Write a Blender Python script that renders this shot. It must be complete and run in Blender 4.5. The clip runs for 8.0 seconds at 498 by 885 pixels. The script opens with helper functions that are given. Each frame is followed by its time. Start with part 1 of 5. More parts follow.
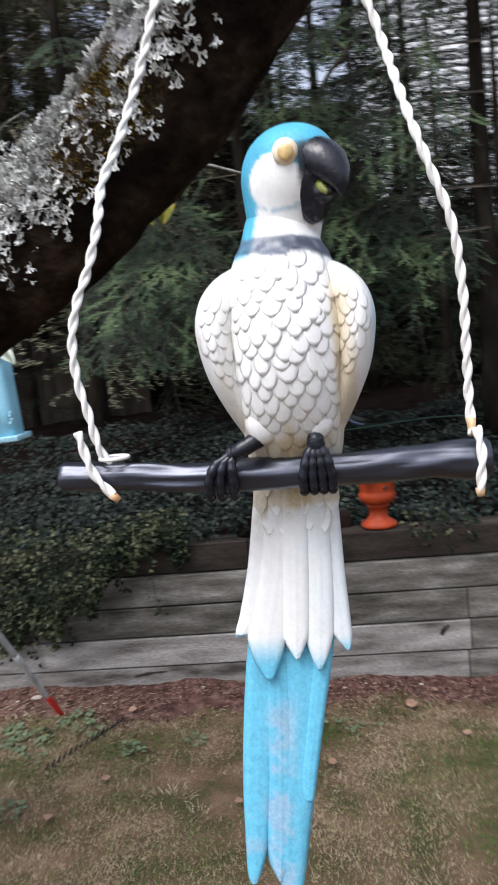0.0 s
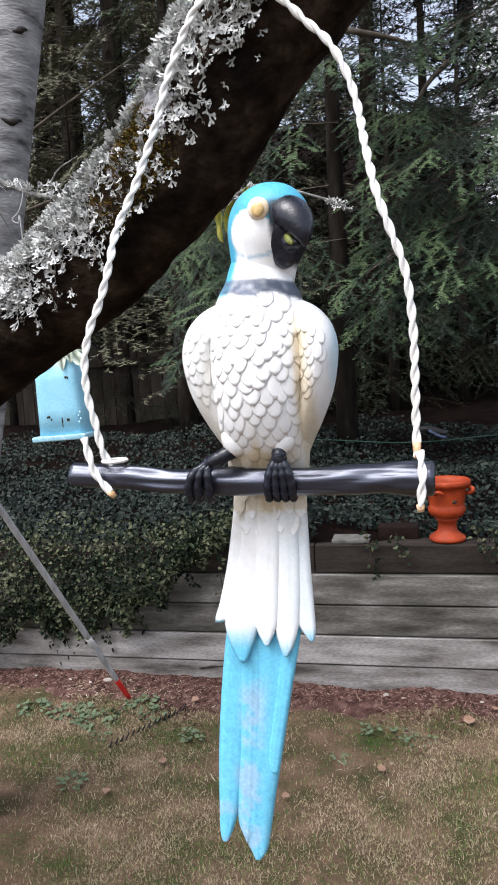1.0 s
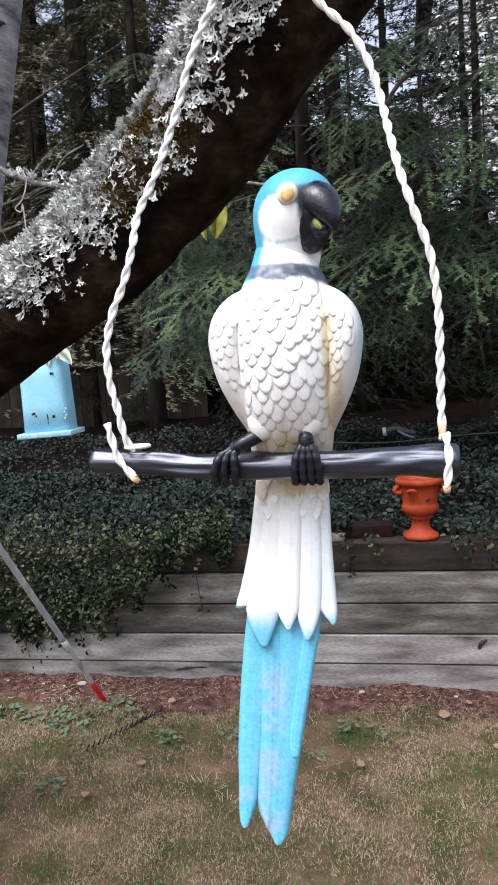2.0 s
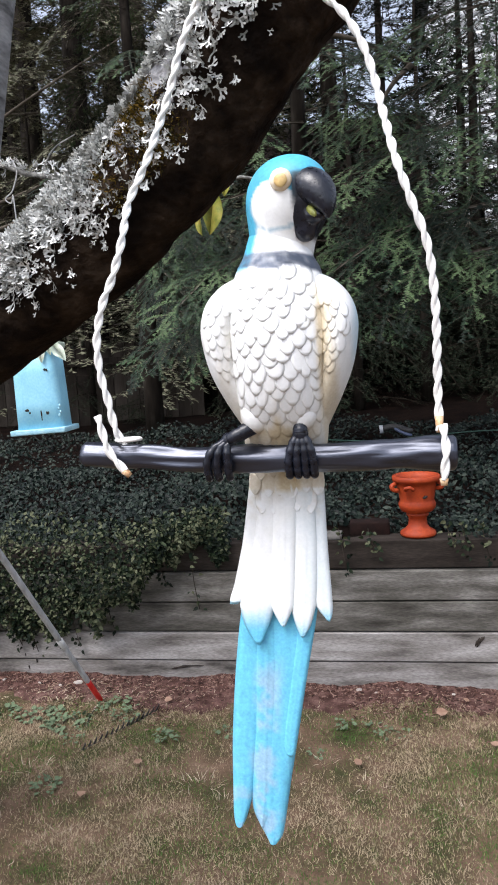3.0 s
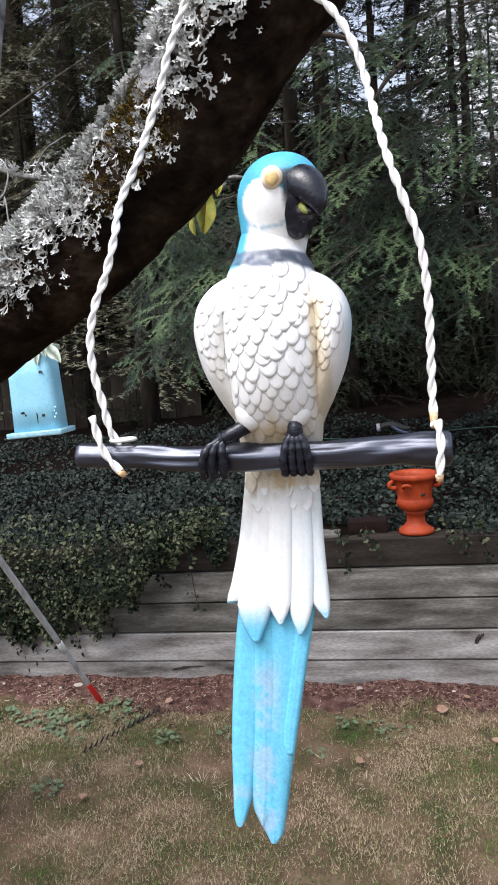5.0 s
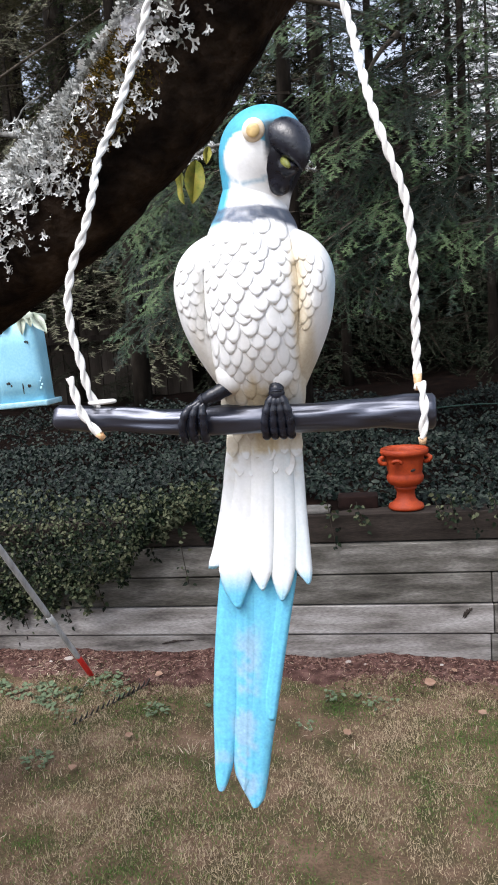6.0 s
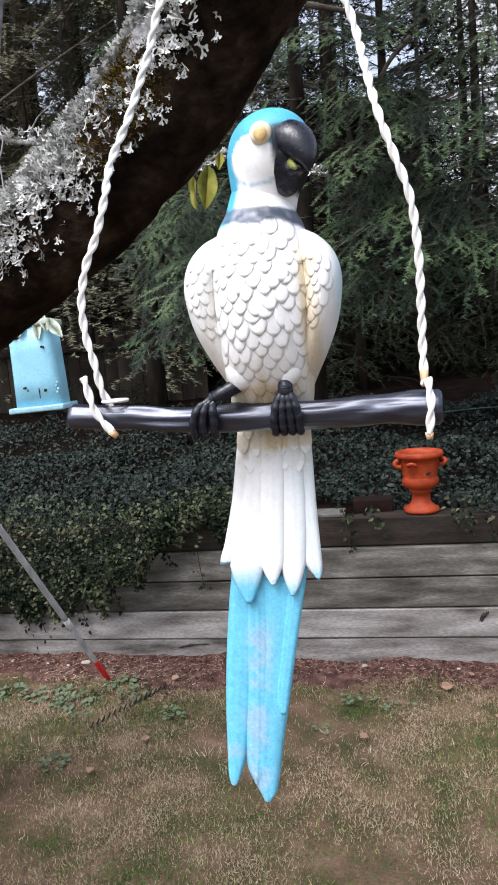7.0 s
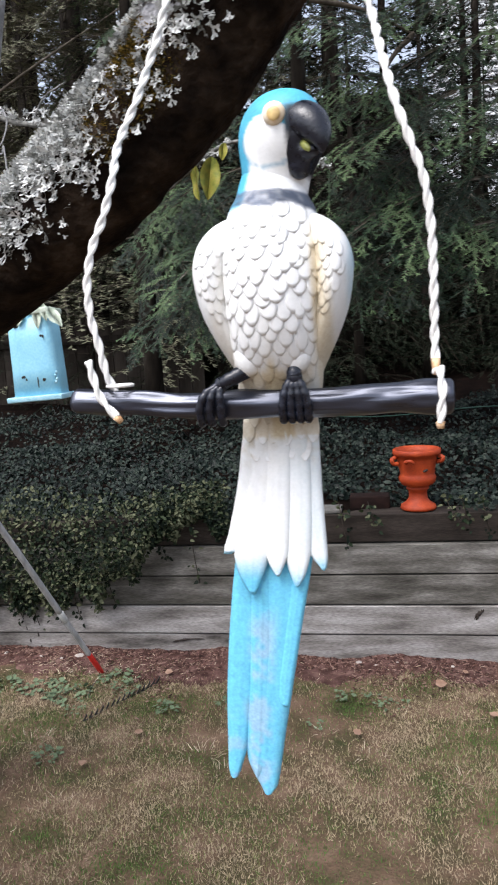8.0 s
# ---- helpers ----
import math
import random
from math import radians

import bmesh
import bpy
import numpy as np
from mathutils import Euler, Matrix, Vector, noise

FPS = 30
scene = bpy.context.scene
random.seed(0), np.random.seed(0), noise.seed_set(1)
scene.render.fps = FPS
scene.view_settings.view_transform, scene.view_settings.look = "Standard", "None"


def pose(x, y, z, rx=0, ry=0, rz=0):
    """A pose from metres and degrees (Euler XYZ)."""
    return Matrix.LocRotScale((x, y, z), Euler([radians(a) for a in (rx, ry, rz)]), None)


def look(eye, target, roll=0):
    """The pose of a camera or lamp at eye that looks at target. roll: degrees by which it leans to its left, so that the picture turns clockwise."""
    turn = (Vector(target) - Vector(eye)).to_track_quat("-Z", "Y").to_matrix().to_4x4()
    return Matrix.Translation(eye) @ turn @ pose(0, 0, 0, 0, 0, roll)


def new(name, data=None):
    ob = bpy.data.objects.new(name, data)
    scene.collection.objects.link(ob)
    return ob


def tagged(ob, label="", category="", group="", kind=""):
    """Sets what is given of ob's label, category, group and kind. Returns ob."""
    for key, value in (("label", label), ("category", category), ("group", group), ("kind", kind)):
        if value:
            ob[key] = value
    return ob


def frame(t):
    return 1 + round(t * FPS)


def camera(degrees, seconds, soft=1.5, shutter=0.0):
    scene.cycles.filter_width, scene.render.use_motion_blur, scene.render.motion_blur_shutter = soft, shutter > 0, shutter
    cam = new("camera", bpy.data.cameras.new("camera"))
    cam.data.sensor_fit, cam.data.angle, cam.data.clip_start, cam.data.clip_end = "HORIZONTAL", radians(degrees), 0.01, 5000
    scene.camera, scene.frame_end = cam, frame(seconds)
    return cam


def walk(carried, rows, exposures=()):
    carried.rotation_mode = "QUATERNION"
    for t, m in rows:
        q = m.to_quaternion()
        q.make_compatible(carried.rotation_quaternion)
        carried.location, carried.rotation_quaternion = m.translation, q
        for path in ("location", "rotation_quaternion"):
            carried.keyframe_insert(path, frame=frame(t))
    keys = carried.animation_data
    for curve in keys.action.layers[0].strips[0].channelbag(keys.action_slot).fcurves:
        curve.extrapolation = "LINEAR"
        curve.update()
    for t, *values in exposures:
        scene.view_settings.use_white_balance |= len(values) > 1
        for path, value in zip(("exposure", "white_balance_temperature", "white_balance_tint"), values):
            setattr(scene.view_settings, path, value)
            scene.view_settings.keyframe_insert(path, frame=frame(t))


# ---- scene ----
cam = camera(37.6, 8.0, soft=1.85, shutter=0.5)
PATH = [
    (0, (0.013, 0.066, 1.488), (-0.181, 2.042, 1.255), -5.5),
    (0.5, (0.099, 0.041, 1.503), (-0.326, 1.984, 1.289), -2.6),
    (1, (0.131, -0.009, 1.498), (-0.32, 1.929, 1.295), -3.4),
    (1.2, (0.121, -0.029, 1.495), (-0.196, 1.936, 1.303), -3.7),
    (1.5, (0.073, -0.049, 1.49), (-0.267, 1.914, 1.32), -4.0),
    (2, (0.074, -0.026, 1.484), (-0.276, 1.933, 1.285), -3.4),
    (3.5, (0.075, -0.004, 1.473), (-0.264, 1.956, 1.267), -3.5),
    (4, (0.0715, 0.012, 1.47), (-0.251, 1.973, 1.244), -3.0),
    (4.2, (0.075, 0.008, 1.476), (-0.264, 1.964, 1.243), -3.2),
    (5.3, (0.079, -0.014, 1.473), (-0.253, 1.949, 1.277), -4.4),
    (5.5, (0.082, -0.013, 1.466), (-0.252, 1.948, 1.262), -4.3),
    (6, (0.085, -0.001, 1.459), (-0.235, 1.955, 1.196), -4.0),
    (6.5, (0.093, -0.002, 1.456), (-0.252, 1.951, 1.202), -4.9),
    (7, (0.092, -0.013, 1.452), (-0.27, 1.939, 1.208), -4.5),
    (7.5, (0.1, -0.017, 1.444), (-0.222, 1.942, 1.194), -4.5),
    (8, (0.079, -0.005, 1.443), (-0.27, 1.948, 1.189), -3.6),
]
walk(cam, [(t, look(eye, target, roll)) for t, eye, target, roll in PATH], exposures=((0, 0.78, 6290, 12), (0.5, 0.95, 6290, 12), (1.2, 1.05, 6290, 12), (8, 1.05, 6290, 12)))

# ---- light: a bright overcast sky, open lawn behind the eye, dark woods ahead ----
SUN_ELEV, SUN_AZ = 60.4, 212.0
world = bpy.data.worlds.new("overcast_sky")
scene.world = world
world.use_nodes = True
wn, wl = world.node_tree.nodes, world.node_tree.links
sky = wn.new("ShaderNodeTexSky")
sky.sky_type, sky.sun_disc = "NISHITA", False
sky.sun_elevation, sky.sun_rotation = radians(SUN_ELEV), radians(SUN_AZ)
sky.air_density, sky.dust_density = 1.0, 4.0
soft_sky = wn.new("ShaderNodeHueSaturation")
soft_sky.inputs["Saturation"].default_value = 0.5
wl.new(sky.outputs[0], soft_sky.inputs["Color"])
wl.new(soft_sky.outputs[0], wn["Background"].inputs[0])
wn["Background"].inputs[1].default_value = 0.15
sun = new("sun", bpy.data.lights.new("sun", "SUN"))
sun.data.energy, sun.data.angle, sun.data.color = 1.3, radians(38), (1.0, 0.985, 0.97)
sun.matrix_world = look((0, 0, 30), (9.0, 14.5, 0))


# ---- materials ----
def mat(name, cols, scale=20.0, rough=0.7, bump=0.3, fine=6.0, metal=0.0, stretch=(1, 1, 1), vary=0.0, island=False, attr=None, spec=0.5, bscale=None, mix=(0.5, 0.55, 0.0), crust=None, grit=0.35):
    """A noise-driven surface: cols are two to four colours, scale its coarse size; bump and grain come from a finer noise."""
    m = bpy.data.materials.new(name)
    m.use_nodes = True
    n, l = m.node_tree.nodes, m.node_tree.links
    p = n["Principled BSDF"]
    p.inputs["Metallic"].default_value = metal
    p.inputs["Specular IOR Level"].default_value = spec
    tc, mp = n.new("ShaderNodeTexCoord"), n.new("ShaderNodeMapping")
    l.new(tc.outputs["Object"], mp.inputs[0])
    mp.inputs["Scale"].default_value = stretch
    a, b = n.new("ShaderNodeTexNoise"), n.new("ShaderNodeTexNoise")
    a.inputs["Scale"].default_value, a.inputs["Detail"].default_value = scale, 6
    b.inputs["Scale"].default_value, b.inputs["Detail"].default_value = scale * fine, 4
    l.new(mp.outputs[0], a.inputs[0])
    l.new(mp.outputs[0], b.inputs[0])
    ramp = n.new("ShaderNodeValToRGB")
    while len(ramp.color_ramp.elements) < len(cols):
        ramp.color_ramp.elements.new(0.5)
    for i, c in enumerate(cols):
        e = ramp.color_ramp.elements[i]
        e.position = 0.28 + 0.44 * i / (len(cols) - 1)
        e.color = (*c, 1)
    fac = a.outputs[0]
    if island:
        g = n.new("ShaderNodeNewGeometry")
        mx = n.new("ShaderNodeMath")
        mx.operation = "MULTIPLY_ADD"
        mx.inputs[1].default_value, mx.inputs[2].default_value = mix[1], mix[2]
        l.new(g.outputs["Random Per Island"], mx.inputs[0])
        ad = n.new("ShaderNodeMath")
        ad.operation = "MULTIPLY_ADD"
        ad.inputs[1].default_value = mix[0]
        l.new(a.outputs[0], ad.inputs[0])
        l.new(mx.outputs[0], ad.inputs[2])
        fac = ad.outputs[0]
    if vary:
        oi = n.new("ShaderNodeObjectInfo")
        ad = n.new("ShaderNodeMath")
        ad.operation = "MULTIPLY_ADD"
        ad.inputs[1].default_value = vary
        sb = n.new("ShaderNodeMath")
        sb.operation = "SUBTRACT"
        sb.inputs[1].default_value = 0.5
        l.new(oi.outputs["Random"], sb.inputs[0])
        l.new(sb.outputs[0], ad.inputs[0])
        l.new(fac, ad.inputs[2])
        fac = ad.outputs[0]
    l.new(fac, ramp.inputs[0])
    col = ramp.outputs[0]
    if attr:
        at = n.new("ShaderNodeAttribute")
        at.attribute_name = attr
        mu = n.new("ShaderNodeMix")
        mu.data_type, mu.blend_type = "RGBA", "MULTIPLY"
        mu.inputs[0].default_value = 1.0
        l.new(at.outputs["Color"], mu.inputs[6])
        l.new(col, mu.inputs[7])
        col = mu.outputs[2]
    if crust:
        at = n.new("ShaderNodeAttribute")
        at.attribute_name = crust[0]
        c = n.new("ShaderNodeTexNoise")
        c.inputs["Scale"].default_value, c.inputs["Detail"].default_value = crust[2], 8
        l.new(mp.outputs[0], c.inputs[0])
        sm = n.new("ShaderNodeMath")
        sm.operation = "MULTIPLY"
        l.new(at.outputs["Fac"], sm.inputs[0])
        l.new(c.outputs[0], sm.inputs[1])
        th = n.new("ShaderNodeMapRange")
        th.inputs[1].default_value, th.inputs[2].default_value = 0.43, 0.49
        l.new(sm.outputs[0], th.inputs[0])
        cm = n.new("ShaderNodeMix")
        cm.data_type = "RGBA"
        l.new(th.outputs[0], cm.inputs[0])
        l.new(col, cm.inputs[6])
        cm.inputs[7].default_value = (*crust[1], 1)
        col = cm.outputs[2]
    grain = n.new("ShaderNodeMix")
    grain.data_type, grain.blend_type = "RGBA", "OVERLAY"
    grain.inputs[0].default_value = grit
    l.new(col, grain.inputs[6])
    l.new(b.outputs[0], grain.inputs[7])
    l.new(grain.outputs[2], p.inputs["Base Color"])
    rr = n.new("ShaderNodeMapRange")
    rr.inputs[3].default_value, rr.inputs[4].default_value = max(rough - 0.15, 0.05), min(rough + 0.15, 1.0)
    l.new(b.outputs[0], rr.inputs[0])
    l.new(rr.outputs[0], p.inputs["Roughness"])
    if bump:
        bp = n.new("ShaderNodeBump")
        bp.inputs["Strength"].default_value = bump
        bp.inputs["Distance"].default_value = bscale or 0.3 / (scale * fine)
        l.new(b.outputs[0], bp.inputs["Height"])
        l.new(bp.outputs[0], p.inputs["Normal"])
    return m


PAINT = mat("painted_resin", [(0.93, 0.93, 0.92), (1.0, 1.0, 1.0), (0.97, 0.97, 0.95)], 60, 0.5, 0.25, 6, attr="paint", spec=0.35)
BLACK = mat("black_satin_paint", [(0.006, 0.0075, 0.013), (0.009, 0.011, 0.019), (0.016, 0.02, 0.034)], 60, 0.3, 0.3, 4, spec=0.5)
PERCH = mat("black_glossy_perch", [(0.005, 0.0055, 0.009), (0.012, 0.0135, 0.021), (0.032, 0.036, 0.054)], 26, 0.32, 0.5, 3, stretch=(0.15, 1, 1), spec=0.95, bscale=0.003)
PERCH.node_tree.nodes["Principled BSDF"].inputs["Specular Tint"].default_value = (0.74, 0.8, 1.0, 1)
for key, value in (("Coat Weight", 0.4), ("Coat Roughness", 0.3)):
    PERCH.node_tree.nodes["Principled BSDF"].inputs[key].default_value = value
ROPE = mat("white_rope", [(0.75, 0.74, 0.7), (0.85, 0.84, 0.81), (0.9, 0.89, 0.87)], 150, 0.75, 0.6, 6)
FRAY = mat("orange_rope_end", [(0.5, 0.25, 0.1), (0.62, 0.4, 0.22), (0.7, 0.55, 0.4)], 150, 0.7, 0.5)
TONGUE = mat("yellow_green_tongue", [(0.12, 0.14, 0.03), (0.35, 0.36, 0.08)], 200, 0.5, 0.1)
BARK = mat("dark_oak_bark", [(0.004, 0.003, 0.0025), (0.011, 0.0075, 0.0055), (0.028, 0.019, 0.013), (0.065, 0.047, 0.034)], 22, 0.97, 1.0, 4, spec=0.05, bscale=0.008, crust=("crust", (0.3, 0.3, 0.31), 75))
LICHEN = mat("grey_lichen", [(0.17, 0.175, 0.16), (0.46, 0.47, 0.455), (0.72, 0.73, 0.715)], 40, 0.9, 0.4, 6, island=True, spec=0.15)
CRUST = mat("pale_crust_lichen", [(0.07, 0.07, 0.065), (0.16, 0.16, 0.15), (0.3, 0.3, 0.28)], 90, 0.95, 0.8, 5, spec=0.15)
MOSS = mat("ochre_moss", [(0.03, 0.028, 0.006), (0.085, 0.06, 0.011), (0.16, 0.1, 0.018)], 60, 0.95, 0.8, 4, island=True, spec=0.1)
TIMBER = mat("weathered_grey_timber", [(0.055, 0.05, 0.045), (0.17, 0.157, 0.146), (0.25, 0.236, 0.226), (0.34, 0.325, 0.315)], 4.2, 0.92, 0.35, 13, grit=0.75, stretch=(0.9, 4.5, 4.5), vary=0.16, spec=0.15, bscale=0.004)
TIMBER_DARK = mat("dark_brown_timber", [(0.018, 0.014, 0.0115), (0.035, 0.028, 0.0235), (0.062, 0.052, 0.045)], 3.6, 0.92, 0.35, 13, grit=0.75, stretch=(0.9, 4.5, 4.5), vary=0.2, spec=0.15, bscale=0.004)
TIMBER_MID = mat("mid_grey_timber", [(0.036, 0.033, 0.028), (0.08, 0.075, 0.065), (0.135, 0.127, 0.115), (0.25, 0.238, 0.222)], 4.2, 0.92, 0.35, 13, grit=0.75, stretch=(0.9, 4.5, 4.5), vary=0.1, spec=0.15, bscale=0.004)
MULCH_BED = mat("crumbled_bark_bed", [(0.03, 0.015, 0.013), (0.06, 0.031, 0.026), (0.1, 0.055, 0.047), (0.165, 0.1, 0.086)], 20, 0.97, 1.0, 6, spec=0.1, bscale=0.006)
# dark brown soil, toned down further to carry shade under ivy and firs
SOIL = mat("dark_shaded_soil", [(0.003, 0.0022, 0.002), (0.006, 0.004, 0.0034), (0.013, 0.008, 0.006)], 7, 0.97, 0.9, 9, spec=0.02)
LAWN = mat("dry_lawn_soil", [(0.042, 0.044, 0.019), (0.075, 0.057, 0.032), (0.115, 0.075, 0.05), (0.17, 0.115, 0.08)], 7, 0.97, 1.0, 14, spec=0.1, bscale=0.008)
GRASS = mat("dry_grass_blades", [(0.056, 0.107, 0.025), (0.128, 0.155, 0.054), (0.22, 0.19, 0.1), (0.34, 0.275, 0.185)], 3.0, 0.9, 0.0, 9, island=True, spec=0.1, mix=(3.4, 0.9, -1.56))
STRAW = mat("pale_straw", [(0.22, 0.17, 0.11), (0.36, 0.29, 0.2), (0.52, 0.45, 0.35)], 9, 0.8, 0.0, 9, island=True, spec=0.2)
MULCH = mat("red_brown_bark_mulch", [(0.022, 0.012, 0.010), (0.06, 0.027, 0.021), (0.105, 0.055, 0.043), (0.2, 0.13, 0.105)], 30, 0.95, 0.5, 6, island=True, spec=0.15)
PEBBLE = mat("pale_pebble", [(0.24, 0.21, 0.19), (0.42, 0.39, 0.36)], 40, 0.8, 0.4)
WEED = mat("grey_green_weed_leaf", [(0.06, 0.092, 0.046), (0.135, 0.175, 0.105), (0.26, 0.3, 0.23)], 25, 0.8, 0.1, island=True, spec=0.2)
# bed ivy: dark green leaf, colour lowered further for shade under the trees
IVY = mat("dark_shaded_ivy_leaf", [(0.002, 0.0045, 0.0036), (0.004, 0.0085, 0.0066), (0.0085, 0.016, 0.012), (0.03, 0.04, 0.031)], 9, 0.5, 0.2, 12, island=True, spec=0.13, mix=(1.3, 0.6, -0.46))
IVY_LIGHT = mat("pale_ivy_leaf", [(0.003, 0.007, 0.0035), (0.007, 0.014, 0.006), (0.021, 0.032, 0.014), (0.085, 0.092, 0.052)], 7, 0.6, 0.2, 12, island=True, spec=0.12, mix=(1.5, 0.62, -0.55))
NEEDLE = mat("fir_needle", [(0.005, 0.013, 0.007), (0.015, 0.034, 0.016), (0.038, 0.07, 0.031), (0.085, 0.13, 0.057)], 3.2, 0.6, 0.0, 8, island=True, spec=0.2, mix=(2.5, 0.2, -0.9))
# fir needle again, its colour darkened to hold the shade of the wood
NEEDLE_SHADED = mat("shaded_fir_needle", [(0.004, 0.008, 0.005), (0.008, 0.014, 0.008), (0.016, 0.024, 0.013), (0.03, 0.038, 0.023)], 1.1, 0.75, 0.0, 8, island=True, spec=0.08)
NEEDLE_OLIVE = mat("olive_fir_needle", [(0.052, 0.058, 0.035), (0.105, 0.11, 0.066), (0.16, 0.162, 0.102), (0.21, 0.205, 0.14)], 1.1, 0.75, 0.0, 8, island=True, spec=0.15)
TWIG = mat("brown_twig_bark", [(0.014, 0.011, 0.008), (0.03, 0.024, 0.018), (0.06, 0.05, 0.04)], 12, 0.95, 0.6, 6, spec=0.1)
FIRBARK = mat("dark_fir_bark", [(0.006, 0.005, 0.004), (0.014, 0.0115, 0.009), (0.034, 0.029, 0.024)], 12, 0.97, 0.8, 6, stretch=(1, 1, 0.3), spec=0.05)
TWIG_PALE = mat("pale_twig_bark", [(0.05, 0.042, 0.033), (0.1, 0.085, 0.068), (0.17, 0.15, 0.125)], 12, 0.9, 0.4, 6, spec=0.1)
BIRCH = mat("birch_bark", [(0.04, 0.04, 0.04), (0.22, 0.22, 0.22), (0.34, 0.34, 0.34), (0.42, 0.42, 0.42)], 9, 0.85, 0.7, 5, stretch=(1, 1, 3.2), spec=0.25)
TIN = mat("sky_blue_enamel", [(0.27, 0.61, 0.78), (0.31, 0.66, 0.83), (0.34, 0.69, 0.86)], 30, 0.42, 0.1, 6)
TIN_PALE = mat("pale_blue_chipped_rim", [(0.25, 0.5, 0.62), (0.34, 0.62, 0.74), (0.46, 0.7, 0.77)], 70, 0.5, 0.3, 6)
SAGE = mat("pale_sage_metal_leaf", [(0.33, 0.4, 0.3), (0.5, 0.57, 0.46), (0.6, 0.65, 0.55)], 60, 0.6, 0.3)
CHIP = mat("rust_black_chip", [(0.01, 0.008, 0.007), (0.03, 0.02, 0.015)], 300, 0.9, 0.4)
TERRA = mat("orange_terracotta", [(0.22, 0.024, 0.003), (0.3, 0.035, 0.005), (0.38, 0.055, 0.01)], 16, 0.6, 0.3, 8, spec=0.35)
BRICK = mat("dark_red_brown_block", [(0.006, 0.0032, 0.0026), (0.011, 0.005, 0.004), (0.02, 0.009, 0.007)], 25, 0.92, 0.5, spec=0.15)
STONE = mat("flat_grey_stone", [(0.07, 0.065, 0.057), (0.14, 0.135, 0.125)], 30, 0.9, 0.5)
STEEL = mat("grey_rake_handle", [(0.26, 0.26, 0.26), (0.38, 0.38, 0.38), (0.5, 0.5, 0.5)], 30, 0.45, 0.15, stretch=(1, 1, 0.1))
RED = mat("red_ferrule_paint", [(0.45, 0.015, 0.012), (0.58, 0.025, 0.02)], 60, 0.4, 0.1)
IRON = mat("black_iron", [(0.01, 0.01, 0.01), (0.035, 0.032, 0.03)], 90, 0.6, 0.3)
YLEAF = mat("yellow_green_leaf", [(0.12, 0.15, 0.025), (0.22, 0.22, 0.035), (0.3, 0.24, 0.045)], 60, 0.6, 0.2, spec=0.3)
DEADLEAF = mat("brown_fallen_leaf", [(0.10, 0.055, 0.035), (0.2, 0.115, 0.075), (0.3, 0.2, 0.145)], 30, 0.8, 0.3, island=True)
HOSE = mat("green_hose", [(0.008, 0.04, 0.026), (0.015, 0.06, 0.04)], 40, 0.5, 0.1)
FENCE = mat("grey_brown_fence_board", [(0.018, 0.014, 0.012), (0.034, 0.028, 0.023), (0.055, 0.046, 0.039)], 4, 0.92, 0.5, 8, stretch=(3, 3, 0.4), vary=0.3, spec=0.1)
SIDING = mat("pale_lap_siding", [(0.5, 0.52, 0.54), (0.6, 0.62, 0.64)], 2, 0.7, 0.1)
SHINGLE = mat("dark_roof_shingle", [(0.05, 0.05, 0.05), (0.1, 0.1, 0.1)], 6, 0.9, 0.4)
GLASS = mat("dark_window_pane", [(0.02, 0.025, 0.03), (0.04, 0.045, 0.05)], 2, 0.1, 0.0)


# ---- building helpers ----
def part(name, bm, material, parent=None, label="", smooth=True):
    me = bpy.data.meshes.new(name)
    bm.to_mesh(me)
    bm.free()
    for m in (material if isinstance(material, (list, tuple)) else [material]):
        me.materials.append(m)
    if smooth:
        me.polygons.foreach_set("use_smooth", [True] * len(me.polygons))
    ob = new(name, me)
    ob.parent = parent
    return tagged(ob, label)


def soup(name, verts, faces, material, parent=None, label="", smooth=False):
    """A mesh from whole arrays: verts n x 3, faces m x 3 or m x 4."""
    verts, faces = np.asarray(verts, np.float32), np.asarray(faces, np.int32)
    k = faces.shape[1]
    me = bpy.data.meshes.new(name)
    me.vertices.add(len(verts))
    me.vertices.foreach_set("co", verts.ravel())
    me.loops.add(faces.size)
    me.loops.foreach_set("vertex_index", faces.ravel())
    me.polygons.add(len(faces))
    me.polygons.foreach_set("loop_start", np.arange(len(faces), dtype=np.int32) * k)
    me.update(calc_edges=True)
    me.materials.append(material)
    if smooth:
        me.polygons.foreach_set("use_smooth", [True] * len(faces))
    ob = new(name, me)
    ob.parent = parent
    return tagged(ob, label)


def thing(name, place, label, category, group="", kind=""):
    ob = new(name)
    ob.location = place
    ob.empty_display_size = 0.05
    return tagged(ob, label, category, group, kind)


def shift(parent, obs):
    """Keeps parts, whose meshes are in world metres, in place under a thing that stands elsewhere."""
    for o in obs:
        o.matrix_parent_inverse = Matrix.Translation(-Vector(parent.location))


def spline(pts, n):
    """A smooth line of n places through pts (Catmull-Rom, any number of columns)."""
    p = np.asarray(pts, float)
    p = np.vstack([2 * p[0] - p[1], p, 2 * p[-1] - p[-2]])
    out = []
    for s in np.linspace(0, len(p) - 3 - 1e-6, n):
        i = int(s)
        t = s - i
        a, b, c, d = p[i:i + 4]
        out.append(0.5 * (2 * b + (c - a) * t + (2 * a - 5 * b + 4 * c - d) * t * t + (3 * b - a - 3 * c + d) * t ** 3))
    return np.array(out)


